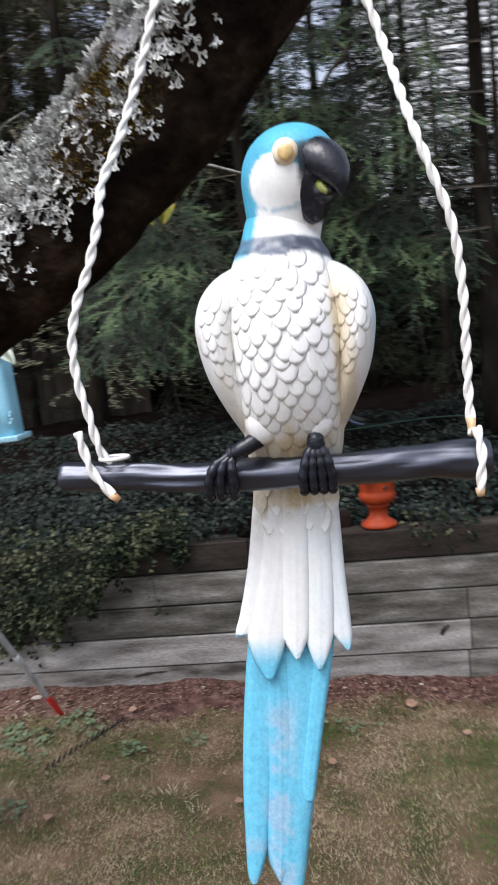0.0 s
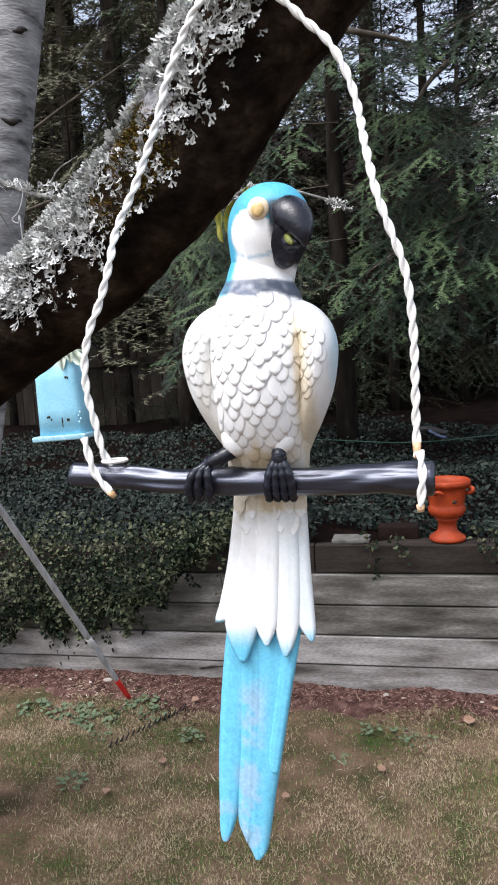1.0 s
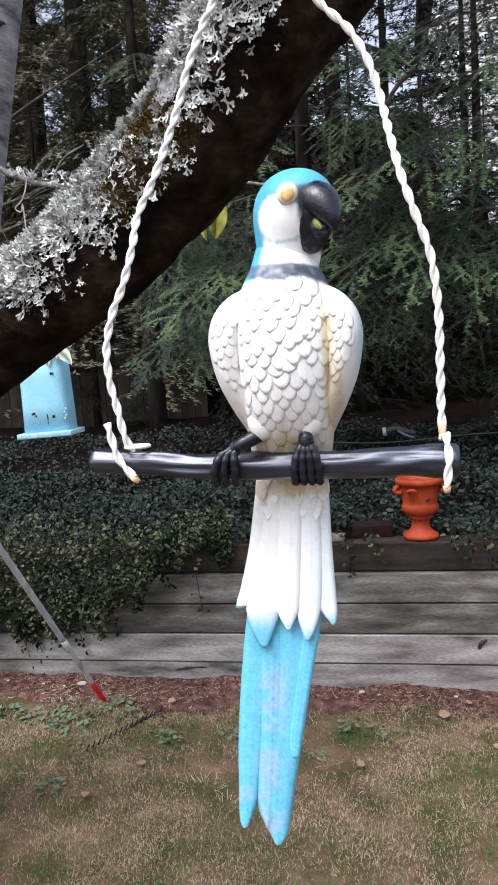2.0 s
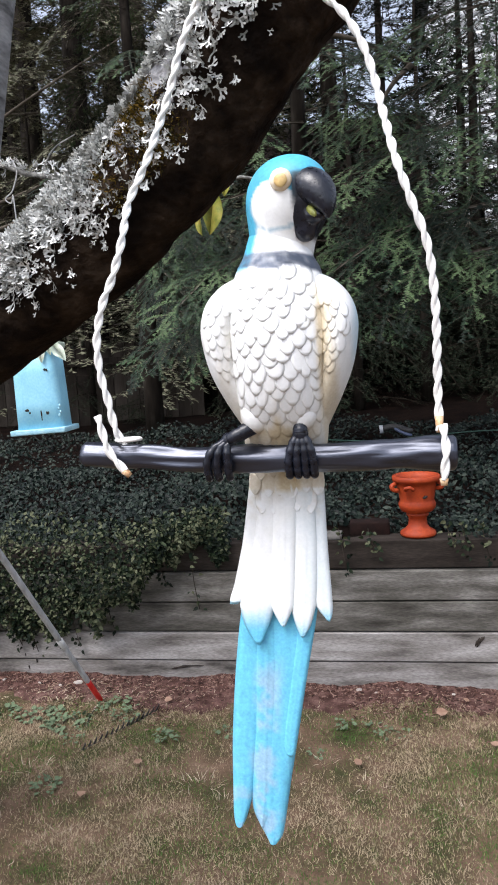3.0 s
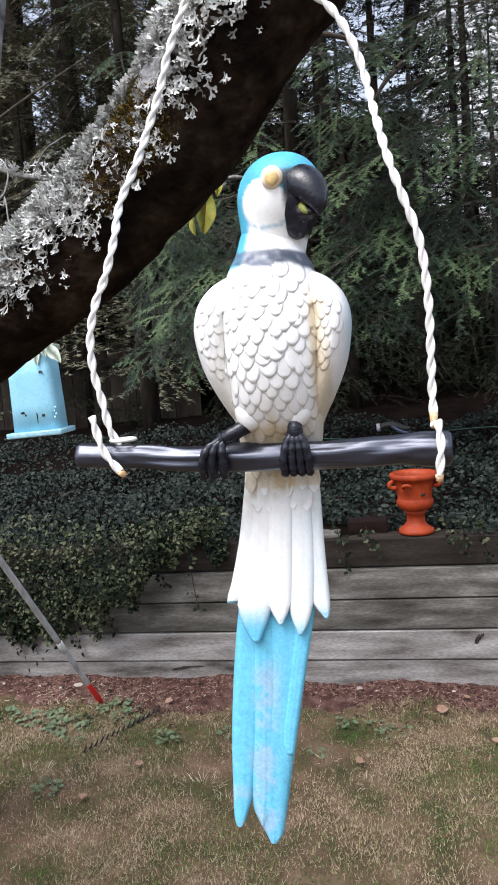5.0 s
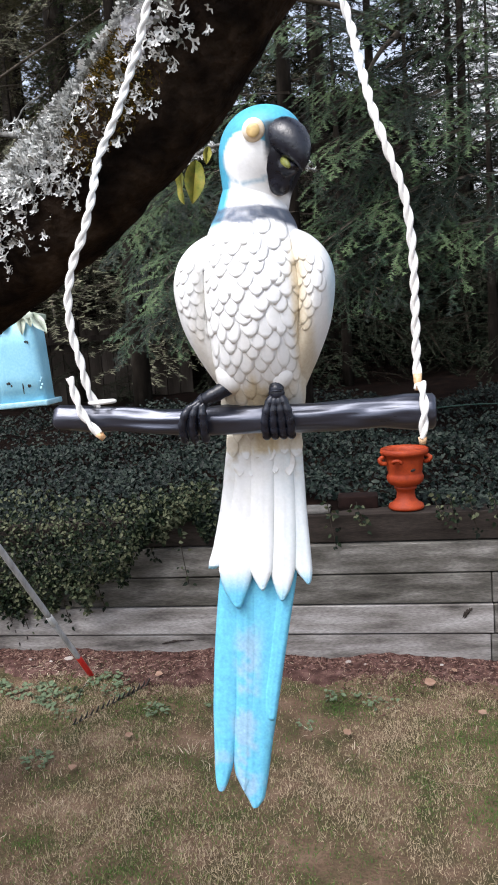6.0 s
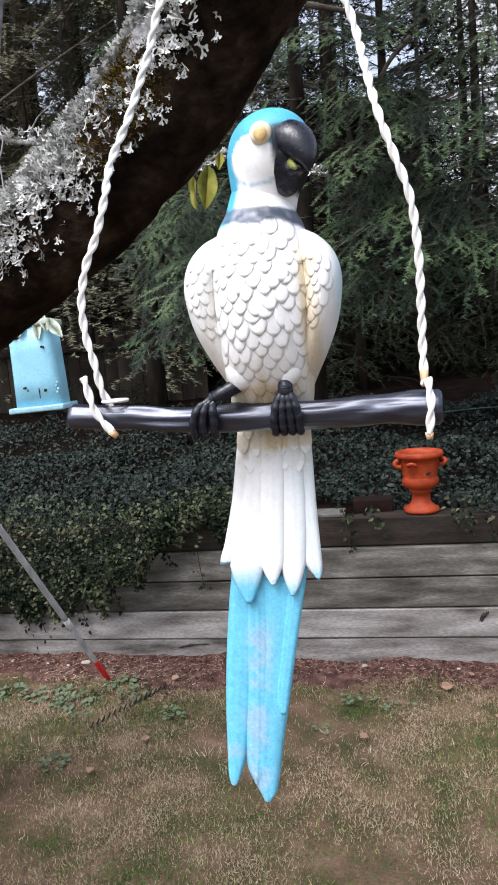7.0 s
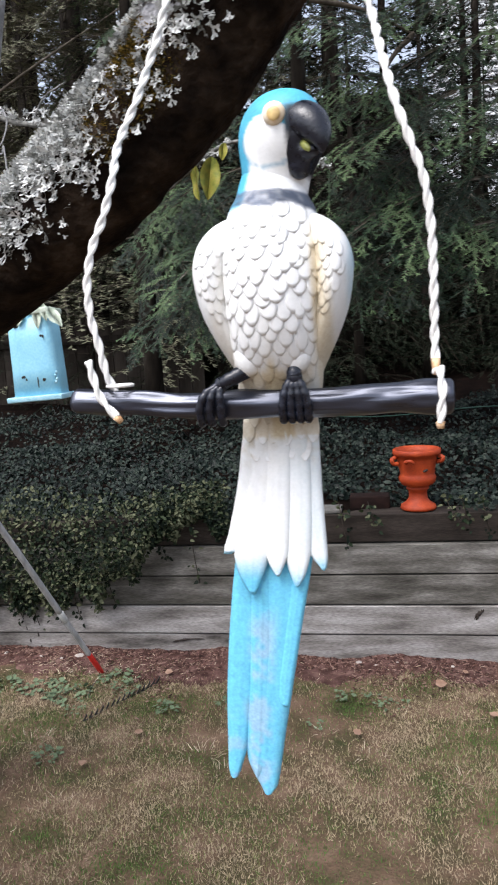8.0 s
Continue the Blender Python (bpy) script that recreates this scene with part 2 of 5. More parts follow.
def frames_along(line):
    """Two cross directions at each place of a line, carried along without twist."""
    tan = np.gradient(line, axis=0)
    tan /= np.linalg.norm(tan, axis=1)[:, None] + 1e-12
    ref = np.array([0, 0, 1.0]) if abs(tan[0][2]) < 0.9 else np.array([1.0, 0, 0])
    us, vs = [], []
    u = ref - tan[0] * (ref @ tan[0])
    for t in tan:
        u = u - t * (u @ t)
        u /= np.linalg.norm(u) + 1e-12
        us.append(u)
        vs.append(np.cross(t, u))
    return tan, np.array(us), np.array(vs)


def sweep(bm, line, radii, sides=10, wobble=None, cap=True, mi=0, flat=1.0):
    """A tube along a line; radii one number or one a place; wobble(i, angle) scales it; flat squeezes its second cross direction."""
    line = np.asarray(line, float)
    radii = np.broadcast_to(radii, len(line))
    tan, us, vs = frames_along(line)
    rings = []
    for i, (p, u, v, r) in enumerate(zip(line, us, vs, radii)):
        ring = []
        for k in range(sides):
            a = 2 * math.pi * k / sides
            q = r * (wobble(i, a) if wobble else 1)
            ring.append(bm.verts.new(p + q * (u * math.cos(a) + flat * v * math.sin(a))))
        rings.append(ring)
    for a, b in zip(rings, rings[1:]):
        for k in range(sides):
            f = bm.faces.new((a[k], a[(k + 1) % sides], b[(k + 1) % sides], b[k]))
            f.material_index = mi
    if cap:
        for ring in (rings[0][::-1], rings[-1]):
            f = bm.faces.new(ring)
            f.material_index = mi
    return rings


def ball(bm, centre, axes, seg=16, mi=0, turn=None):
    m = Matrix.Translation(centre) @ (turn or Matrix()) @ Matrix.Diagonal((*axes, 1))
    made = bmesh.ops.create_uvsphere(bm, u_segments=seg, v_segments=max(seg // 2, 5), radius=1, matrix=m)
    for v in made["verts"]:
        for f in v.link_faces:
            f.material_index = mi


def slab(bm, lo, hi, bevel=0.004, segs=2):
    """A box from corner to corner with rounded edges."""
    lo, hi = Vector(lo), Vector(hi)
    m = Matrix.Translation((lo + hi) / 2) @ Matrix.Diagonal((*(hi - lo), 1))
    made = bmesh.ops.create_cube(bm, size=1, matrix=m)
    if bevel:
        edges = list({e for v in made["verts"] for e in v.link_edges})
        bmesh.ops.bevel(bm, geom=edges, offset=bevel, segments=segs, affect="EDGES", profile=0.6)


def lathe(bm, profile, centre, sides=28, mi=0):
    rings = []
    for r, z in profile:
        rings.append([bm.verts.new((centre[0] + r * math.cos(2 * math.pi * k / sides), centre[1] + r * math.sin(2 * math.pi * k / sides), centre[2] + z)) for k in range(sides)])
    for a, b in zip(rings, rings[1:]):
        for k in range(sides):
            bm.faces.new((a[k], a[(k + 1) % sides], b[(k + 1) % sides], b[k])).material_index = mi
    return rings


def turn_to(u, v, w, pts, place):
    """Points given along three directions, moved to a place (arrays n x 3 of directions, k x 3 of points)."""
    return (place[:, None, :] + pts[None, :, 0:1] * u[:, None, :] + pts[None, :, 1:2] * v[:, None, :] + pts[None, :, 2:3] * w[:, None, :])


def unit(a):
    return a / (np.linalg.norm(a, axis=-1, keepdims=True) + 1e-9)


def scatter(shape, tris, place, u, w, size):
    """Copies of one small shape (k x 3) with its triangles, at places with a forward direction u and an up direction w."""
    u = unit(u)
    v = unit(np.cross(w, u))
    w = np.cross(u, v)
    pts = turn_to(u, v, w, np.asarray(shape, float), np.zeros_like(place)) * np.reshape(size, (-1, 1, 1)) + place[:, None, :]
    k = len(shape)
    faces = (np.asarray(tris)[None] + (np.arange(len(place)) * k)[:, None, None]).reshape(-1, len(tris[0]))
    return pts.reshape(-1, 3), faces


# ---- ground, bank and retaining wall ----
def bank(x, y):
    """Height of the planted bank behind the wall, with an added backdrop rise past y=16 that blocks sky between trees.
    """
    h = 0.63 + 0.135 * np.clip(y - 3.3, 0, 2.2) + 0.03 * np.clip(y - 5.5, 0, 30) + 0.5 * np.clip(y - 16, 0, 26) + 0.09 * np.clip(y - 42, 0, 200)
    return h + 0.03 * np.sin(2.1 * x + 0.7 * y) + 0.02 * np.sin(5.3 * x - 3 * y)


def lawn(x, y):
    near = np.clip((y - 2.85) / 0.35, 0, 1)
    return 0.012 * np.sin(2.3 * x + 1.1) * np.sin(1.9 * y) + 0.006 * np.sin(9 * x + 4 * y) + near * (0.02 - 0.022 * np.tanh(1.5 * (x + 0.3)) + 0.008 * np.sin(7 * x) + 0.005 * np.sin(17 * x))


def sheet(name, x0, x1, y0, y1, nx, ny, height, material, label, power=1.0):
    sx, sy = np.linspace(-1, 1, nx), np.linspace(0, 1, ny)
    xs = (x0 + x1) / 2 + (x1 - x0) / 2 * np.sign(sx) * np.abs(sx) ** power
    ys = y0 + (y1 - y0) * sy ** power
    gx, gy = np.meshgrid(xs, ys)
    gz = height(gx, gy)
    i = np.arange(nx * ny).reshape(ny, nx)
    quads = np.stack([i[:-1, :-1], i[:-1, 1:], i[1:, 1:], i[1:, :-1]], -1).reshape(-1, 4)
    return tagged(soup(name, np.stack([gx, gy, gz], -1).reshape(-1, 3), quads, material, smooth=True), label, "ground", kind="structure")


sheet("ground", -3.4, 2.6, -1.0, 3.24, 150, 120, lawn, LAWN, "dry brown and green mown lawn with bare soil")
sheet("ground_behind", -60, 60, -60, -1.0, 30, 30, lambda x, y: 0 * x + 0.005 * np.sin(x), LAWN, "dry mown lawn stretching away")
sheet("ground_left", -60, -3.4, -1.0, 3.24, 20, 8, lambda x, y: 0 * x, LAWN, "dry mown lawn beside the wall")
sheet("ground_right", 2.6, 60, -1.0, 3.24, 20, 8, lambda x, y: 0 * x, LAWN, "dry mown lawn beside the wall")
sheet("ground_bank", -60, 60, 3.30, 300, 120, 90, bank, SOIL, "dark soil bank behind the timber wall, colour deepened for shade", 2.6)

wall = thing("retaining_wall", (0, 3.29, 0), "low retaining wall of weathered grey landscape timbers", "retaining wall", kind="structure")
COURSES = [(-0.02, 0.1165, 3.219), (0.1235, 0.2555, 3.215), (0.2625, 0.3965, 3.221), (0.4035, 0.5385, 3.224), (0.5455, 0.672, 3.245)]
JOINTS = [(-4.6, -2.35, 0.585, 2.4), (-4.4, -2.0, 0.60, 2.6), (-4.7, -1.7, 0.595, 2.7), (-4.5, -2.2, 1.1, 2.8), (-4.6, -0.35, 1.45, 2.8)]
for row, ((z0, z1, y0), xs) in enumerate(zip(COURSES, JOINTS)):
    for xa, xb in zip(xs, xs[1:]):
        bm = bmesh.new()
        slab(bm, (xa + 0.002, y0, z0), (xb - 0.002, y0 + 0.14, z1), 0.0)
        cuts = [e for e in bm.edges if abs(e.verts[0].co.x - e.verts[1].co.x) > 0.1]
        bmesh.ops.subdivide_edges(bm, edges=cuts, cuts=24, use_grid_fill=True)
        sharp = [e for e in bm.edges if e.calc_face_angle(0) > 0.8]
        bmesh.ops.bevel(bm, geom=sharp, offset=0.003, segments=1, affect="EDGES")
        for v in bm.verts:
            k = noise.noise((v.co.x * 2.3, v.co.z * 30, row * 7.0))
            q = noise.noise((v.co.x * 11, v.co.z * 9, row * 3.0))
            v.co.y += 0.002 * noise.noise((v.co.x * 2.3, row * 7.0, 0)) + 0.0006 * k
            v.co.z += 0.0018 * noise.noise((v.co.x * 1.7, row * 5.0, v.co.z * 4)) + 0.0005 * q
        # upper courses and timbers right of the joints get darker tones
        shift(wall, [part("timber", bm, TIMBER_DARK if row == 4 or xa > 1.0 else TIMBER_MID if row > 1 or xa > 0.5 else TIMBER, wall, smooth=False)])
# a split and a knot in the timbers
bm = bmesh.new()
sweep(bm, spline([(-0.93, 3.2185, 0.078), (-0.88, 3.2175, 0.088), (-0.83, 3.2175, 0.094), (-0.77, 3.2185, 0.094)], 14), np.array([0.001, 0.004, 0.006, 0.004, 0.005, 0.007, 0.006, 0.004, 0.003, 0.003, 0.003, 0.004, 0.003, 0.001]), 6)
shift(wall, [part("split", bm, CHIP, wall, "dark split in the grain")])
bm = bmesh.new()
for dx, dz, ln, r in [(0, 0, 0.032, 0.007), (0.011, 0.008, 0.026, 0.005), (-0.011, -0.008, 0.024, 0.004), (0.02, 0.015, 0.014, 0.004), (-0.004, -0.016, 0.014, 0.005)]:
    sweep(bm, spline([(0.4755 + dx, 3.2148, 0.2145 + dz - ln / 2), (0.4825 + dx, 3.2135, 0.2205 + dz), (0.4855 + dx, 3.2148, 0.2205 + dz + ln / 2)], 9), r * np.sin(np.linspace(0.2, 2.9, 9)), 6)
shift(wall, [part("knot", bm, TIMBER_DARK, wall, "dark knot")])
bm = bmesh.new()
for i in range(7):
    sweep(bm, [(-1.68 + 0.05 * (i % 2) + 0.006 * i, 3.2175, 0.215 - 0.032 * i), (-1.678 + 0.05 * (i % 2) + 0.006 * i, 3.2175, 0.20 - 0.032 * i)], 0.0035, 5)
shift(wall, [part("nail_hole", bm, CHIP, wall, "row of dark nail holes")])

# ---- grass, mulch, weeds on the ground ----
rng = np.random.default_rng(7)


def patch(x, y):
    return np.sin(3.1 * x + 1.3 * y) + np.sin(1.7 * x - 2.9 * y + 1) + 0.6 * np.sin(7.3 * x + 5.1 * y)


def blades(n, x0, x1, y0, y1, length, width, lean, keep):
    x, y = rng.uniform(x0, x1, n), rng.uniform(y0, y1, n)
    ok = keep(x, y)
    x, y = x[ok], y[ok]
    n = len(x)
    place = np.stack([x, y, lawn(x, y) - 0.002], -1)
    az = rng.uniform(0, 6.283, n)
    tilt = np.abs(rng.normal(lean, 0.35, n))
    u = np.stack([np.cos(az) * np.sin(tilt), np.sin(az) * np.sin(tilt), np.cos(tilt) + 0.02], -1)
    w = np.stack([np.cos(az), np.sin(az), -0.4 + 0 * az], -1) + rng.normal(0, 0.3, (n, 3))
    k = width / length
    shape = [(0, -k / 2, 0), (0, k / 2, 0), (0.55, -k * 0.4, 0.06), (0.55, k * 0.4, 0.06), (1, 0, -0.12)]
    return scatter(shape, [(0, 1, 3), (0, 3, 2), (2, 3, 4)], place, u, w, rng.uniform(0.5, 1.25, n) * length)


TUFT = [(0, -0.085, 0), (0, 0.085, 0), (1, 0, -0.06)]
n = 335000
x, y = rng.uniform(-2.3, 1.5, n), 1.3 + 1.82 * rng.random(n) ** 0.9
ok = (rng.random(n) < np.clip(0.7 + 0.32 * patch(1.6 * x, 1.9 * y), 0.16, 1)) & (y < 3.01 + 0.06 * np.sin(4 * x) + 0.04 * np.sin(11 * x) + rng.normal(0, 0.07, n))
x, y = x[ok], y[ok]
n = len(x)
az, tilt = rng.uniform(0, 6.283, n), np.abs(rng.normal(0.95, 0.4, n))
u = np.stack([np.cos(az) * np.sin(tilt), np.sin(az) * np.sin(tilt), np.cos(tilt) + 0.05], -1)
w = np.stack([np.cos(az), np.sin(az), -0.4 + 0 * az], -1) + rng.normal(0, 0.4, (n, 3))
v, f = scatter(TUFT, [(0, 1, 2)], np.stack([x, y, lawn(x, y) - 0.002], -1), u, w, rng.uniform(0.008, 0.021, n))
tagged(soup("lawn_grass", v, f, GRASS), "short dry mown grass, olive and brown", "grass", kind="stuff")
straw = blades(5500, -2.3, 1.5, 1.35, 3.1, 0.03, 0.0015, 1.3, lambda x, y: rng.random(len(x)) < np.clip(0.3 - 0.45 * patch(x, y), 0.05, 1))
tagged(soup("straw_grass", *straw, STRAW), "bleached straw blades among the lawn", "straw", kind="stuff")

for tx, ty, count, spread in [(-1.28, 2.45, 60, 0.08), (-0.6, 2.4, 60, 0.08), (0.01, 2.45, 30, 0.06), (-0.5, 2.3, 40, 0.07), (0.3, 2.31, 40, 0.08), (-1.02, 2.06, 36, 0.08), (-0.16, 2.59, 24, 0.05)]:
    a, r = rng.uniform(0, 6.283, count), spread * np.sqrt(rng.random(count))
    x, y = tx + r * np.cos(a), ty + 0.7 * r * np.sin(a)
    u = np.stack([np.cos(a) + rng.normal(0, 0.5, count), np.sin(a) + rng.normal(0, 0.5, count), rng.uniform(0.1, 0.8, count)], -1)
    v, f = scatter([(0, -0.02, 0), (0, 0.02, 0), (0.55, -0.016, 0.07), (0.55, 0.016, 0.07), (1, 0, -0.05)], [(0, 1, 3), (0, 3, 2), (2, 3, 4)], np.stack([x, y, lawn(x, y)], -1), u, np.array([[0.0, 0.2, 1.0]]) + rng.normal(0, 0.3, (count, 3)), rng.uniform(0.018, 0.05, count))
    tagged(soup("straw_tuft", v, f, STRAW), "loose tuft of bleached straw lying on the lawn", "straw tuft", "straw tufts")


def mulch_height(x, y):
    edge = 2.99 + 0.05 * np.sin(3.1 * x + 1) + 0.03 * np.sin(9.3 * x) + 0.02 * np.sin(23 * x + 2) + 0.012 * np.sin(51 * x)
    return lawn(x, y) + np.clip((y - edge) * 0.25, -0.02, 0.007) + 0.002 * np.sin(61 * x + 37 * y) + 0.002 * np.sin(47 * y - 83 * x)


tagged(sheet("mulch_bed", -2.9, 1.6, 2.86, 3.222, 300, 36, mulch_height, MULCH_BED, "crumbled red-brown bark bed along the wall foot"), category="ground")
CHIPSHAPE = [(-1, -0.35, -0.1), (1, -0.28, -0.1), (0.9, 0.35, -0.1), (-0.95, 0.3, -0.1), (-0.85, -0.2, 0.16), (0.8, -0.15, 0.2), (0.75, 0.2, 0.14), (-0.8, 0.18, 0.18)]
CHIPTRIS = [(0, 1, 5), (0, 5, 4), (1, 2, 6), (1, 6, 5), (2, 3, 7), (2, 7, 6), (3, 0, 4), (3, 4, 7), (4, 5, 6), (4, 6, 7)]
n = 7500
x = rng.uniform(-2.6, 1.4, n)
y = 3.212 - np.abs(rng.normal(0, 1, n)) * (0.12 + 0.04 * np.sin(5 * x) + 0.03 * np.sin(13 * x + 1))
place = np.stack([x, y, lawn(x, y) + 0.009], -1)
a = rng.uniform(0, 6.283, n)
v, f = scatter(CHIPSHAPE, CHIPTRIS, place, np.stack([np.cos(a), np.sin(a), rng.normal(0, 0.25, n)], -1), np.stack([rng.normal(0, 0.3, n), rng.normal(0, 0.3, n), 1 + 0 * a], -1), rng.uniform(0.0025, 0.010, n))
tagged(soup("bark_mulch", v, f, MULCH), "red-brown bark mulch along the foot of the wall", "mulch", kind="stuff")
n = 380
x, y = np.concatenate([rng.normal(-1.35, 0.22, 290), rng.uniform(-0.9, 0.8, 90)]), 3.03 + rng.normal(0, 0.07, n)
y = np.minimum(y, 3.19)
a = rng.uniform(0, 6.283, n)
v, f = scatter([(-1, -0.07, 0), (1, -0.05, 0.03), (0.9, 0.06, 0.05), (-0.9, 0.08, 0.03)], [(0, 1, 2), (0, 2, 3)], np.stack([x, y, lawn(x, y) + 0.017], -1), np.stack([np.cos(a), np.sin(a), rng.normal(0, 0.2, n)], -1), np.stack([rng.normal(0, 0.4, n), -0.4 + 0 * a, 1 + 0 * a], -1), rng.uniform(0.004, 0.014, n))
tagged(soup("dry_litter", v, f, STRAW), "pale dry stalks scattered on the bark mulch", "litter", kind="stuff")
for px, py, r in [(-0.045, 3.17, 0.019), (0.03, 3.13, 0.012), (0.36, 3.14, 0.014), (-1.36, 3.12, 0.024), (-1.44, 3.1, 0.016), (-1.56, 3.13, 0.014), (-0.6, 3.14, 0.014), (0.12, 3.15, 0.01), (-1.75, 3.14, 0.015), (-1.27, 3.08, 0.013)]:
    bm = bmesh.new()
    ball(bm, (px, py, float(lawn(px, py)) + r * 0.3), (r * 0.95, r * 0.8, r * 0.5), 10)
    for q in bm.verts:
        q.co += 0.25 * r * Vector(noise.noise_vector(q.co * 60))
    tagged(part("pebble", bm, PEBBLE), "pale pebble in the bark mulch", "pebble", "pebbles by the wall")

LEAFSHAPE = [(0, 0, 0), (0.25, 0.42, 0.06), (0.25, -0.42, 0.06), (0.62, 0.36, 0.05), (0.62, -0.36, 0.05), (1, 0, -0.08), (0.5, 0, -0.03)]
LEAFTRIS = [(0, 6, 1), (0, 2, 6), (1, 6, 3), (2, 4, 6), (3, 6, 5), (4, 5, 6)]


bm = bmesh.new()
bm_verts = [bm.verts.new(p) for p in LEAFSHAPE]
for t in LEAFTRIS:
    bm.faces.new([bm_verts[k] for k in t])
WEEDLEAF = bpy.data.meshes.new("leaf")
bm.to_mesh(WEEDLEAF)
bm.free()
WEEDLEAF.materials.append(WEED)


def weed(px, py, spread, count, size):
    """A low rosette: each leaf is an object on one shared mesh."""
    root = thing("weed", (px, py, float(lawn(px, py))), "low grey-green broadleaf weed in the lawn", "weed", "lawn weeds")
    for _ in range(count):
        a, r, s = rng.uniform(0, 6.283), spread * math.sqrt(rng.random()), size * rng.uniform(0.45, 1.05)
        leaf = new("leaf", WEEDLEAF)
        leaf.parent = root
        leaf.matrix_basis = pose(r * math.cos(a), 0.8 * r * math.sin(a), rng.uniform(0.004, 0.026), rng.normal(0, 20), rng.uniform(-22, 12), math.degrees(a)) @ Matrix.Scale(s, 4)


for w in [(-1.43, 2.86, 0.09, 60, 0.03), (-1.28, 2.80, 0.10, 75, 0.03), (-1.62, 2.88, 0.07, 36, 0.03), (-1.10, 2.92, 0.09, 60, 0.026), (-1.02, 2.83, 0.06, 30, 0.024), (-0.815, 2.70, 0.045, 34, 0.026), (-1.16, 2.33, 0.05, 34, 0.026),
          (0.0, 2.84, 0.07, 26, 0.022), (0.1, 2.8, 0.06, 20, 0.02), (-0.58, 2.75, 0.04, 20, 0.024), (-0.11, 2.87, 0.04, 20, 0.022), (-1.2, 2.66, 0.05, 18, 0.022), (-0.2, 2.62, 0.03, 12, 0.02)]:
    weed(*w)
for px, py, s, az in [(0.27, 2.935, 0.07, 0.3), (-0.85, 2.46, 0.05, 2.0), (-0.05, 2.55, 0.05, 1.0), (-0.9, 2.98, 0.05, 0.2), (0.48, 2.7, 0.05, 2.5), (-0.35, 2.35, 0.04, 4), (0.4, 3.05, 0.04, 1.2), (-1.0, 2.28, 0.05, 5)]:
    v, f = scatter(LEAFSHAPE, LEAFTRIS, np.array([[px, py, float(lawn(px, py)) + 0.022]]), np.array([[math.cos(az), math.sin(az), 0.1]]), np.array([[0.2, -0.3, 1.0]]), np.array([0.75 * s]))
    tagged(soup("fallen_leaf", v, f, DEADLEAF, smooth=True), "curled brown fallen leaf on the lawn", "leaf", "fallen leaves")

# ---- ivy on the bank and spilling over the wall ----
RIB = [0.0, 0.08, 0.2, 0.35, 0.5, 0.65, 0.8, 0.92, 1.0]
BROADLEAF = [(t, 0, -0.1 * t * t) for t in RIB] + [(t, sg * 0.25 * math.sin(math.pi * t ** 0.85) ** 0.8, 0.05 - 0.1 * t * t + 0.03 * math.sin(11 * t + sg)) for sg in (1, -1) for t in RIB[1:-1]]
BROADTRIS = [f for o, flip in ((9, False), (16, True)) for f in [(0, 1, o)] + [g for k in range(6) for g in ((k + 1, k + 2, o + k + 1), (k + 1, o + k + 1, o + k))] + [(7, 8, o + 6)]]
IVYSHAPE = [(0, 0, 0), (0.1, 0.3, 0.07), (0.1, -0.3, 0.07), (0.5, 0.3, 0.04), (0.5, -0.3, 0.04), (1, 0, -0.12), (0.42, 0, -0.03)]


SLIVER = [(0, 0, 0), (0.4, 0.27, 0.07), (0.4, -0.27, 0.07), (1, 0, -0.1)]


def ivy_leaves(place, out, size, plain=False):
    n = len(place)
    a = rng.uniform(0, 6.283, n)
    w = unit(out + rng.normal(0, 0.55, (n, 3)))
    u = np.stack([np.cos(a), np.sin(a) * 0.4, -0.55 + 0 * a], -1) + rng.normal(0, 0.3, (n, 3))
    u = u - w * np.sum(u * w, 1, keepdims=True)
    if plain:
        return scatter(SLIVER, [(0, 2, 1), (1, 2, 3)], place, u, w, size)
    return scatter(IVYSHAPE, LEAFTRIS, place, u, w, size)


n = 50000
x, y = rng.uniform(-3.6, 2.2, n), 3.26 + 2.9 * rng.random(n) ** 1.25
lump = 0.05 + 0.05 * np.sin(3.7 * x + 2 * y) * np.sin(2.9 * y - x) + 0.04 * np.sin(8 * x + 1) * np.sin(7 * y)
z = bank(x, y) + np.clip(lump, 0.01, 1) * rng.uniform(0.3, 1.3, n) + np.where((x < -0.9) & (y < 3.9), 0.1, 0) * rng.random(n)
bare = (x > -0.35) & (x < 0.45) & (y < 3.42) | ((y > 4.9) & (rng.random(n) < 0.55))
v, f = ivy_leaves(np.stack([x, y, z], -1)[~bare], np.array([0.0, -0.75, 0.7]), rng.uniform(0.015, 0.034, n)[~bare])
tagged(soup("ivy_bed", v, f, IVY), "dense bed of dark green ivy covering the bank, colour deepened for shade", "ivy", kind="stuff")
n = 15000
x = rng.uniform(-2.9, -0.62, n)
low = np.interp(x, [-2.9, -1.9, -1.5, -1.25, -1.13, -0.9, -0.62], [0.3, 0.24, 0.26, 0.30, 0.5, 0.58, 0.64])
low = low + 0.05 * np.sin(13 * x) + 0.035 * np.sin(31 * x) + 0.02 * np.sin(67 * x)
s = rng.random(n) ** 0.6
z = 0.84 + 0.03 * np.sin(7 * x) - (0.84 - low) * s
y = 3.235 - (0.15 + 0.06 * np.sin(5 * x)) * np.sin(np.clip(s * 2.4, 0, 2.6)) * np.clip((-0.6 - x) * 2, 0.15, 1) * rng.uniform(0.4, 1.1, n)
v, f = ivy_leaves(np.stack([x, y, z], -1), np.array([0.0, -0.8, 0.5]), rng.uniform(0.010, 0.027, n))
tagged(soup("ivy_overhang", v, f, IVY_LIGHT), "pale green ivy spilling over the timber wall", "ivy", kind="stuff")
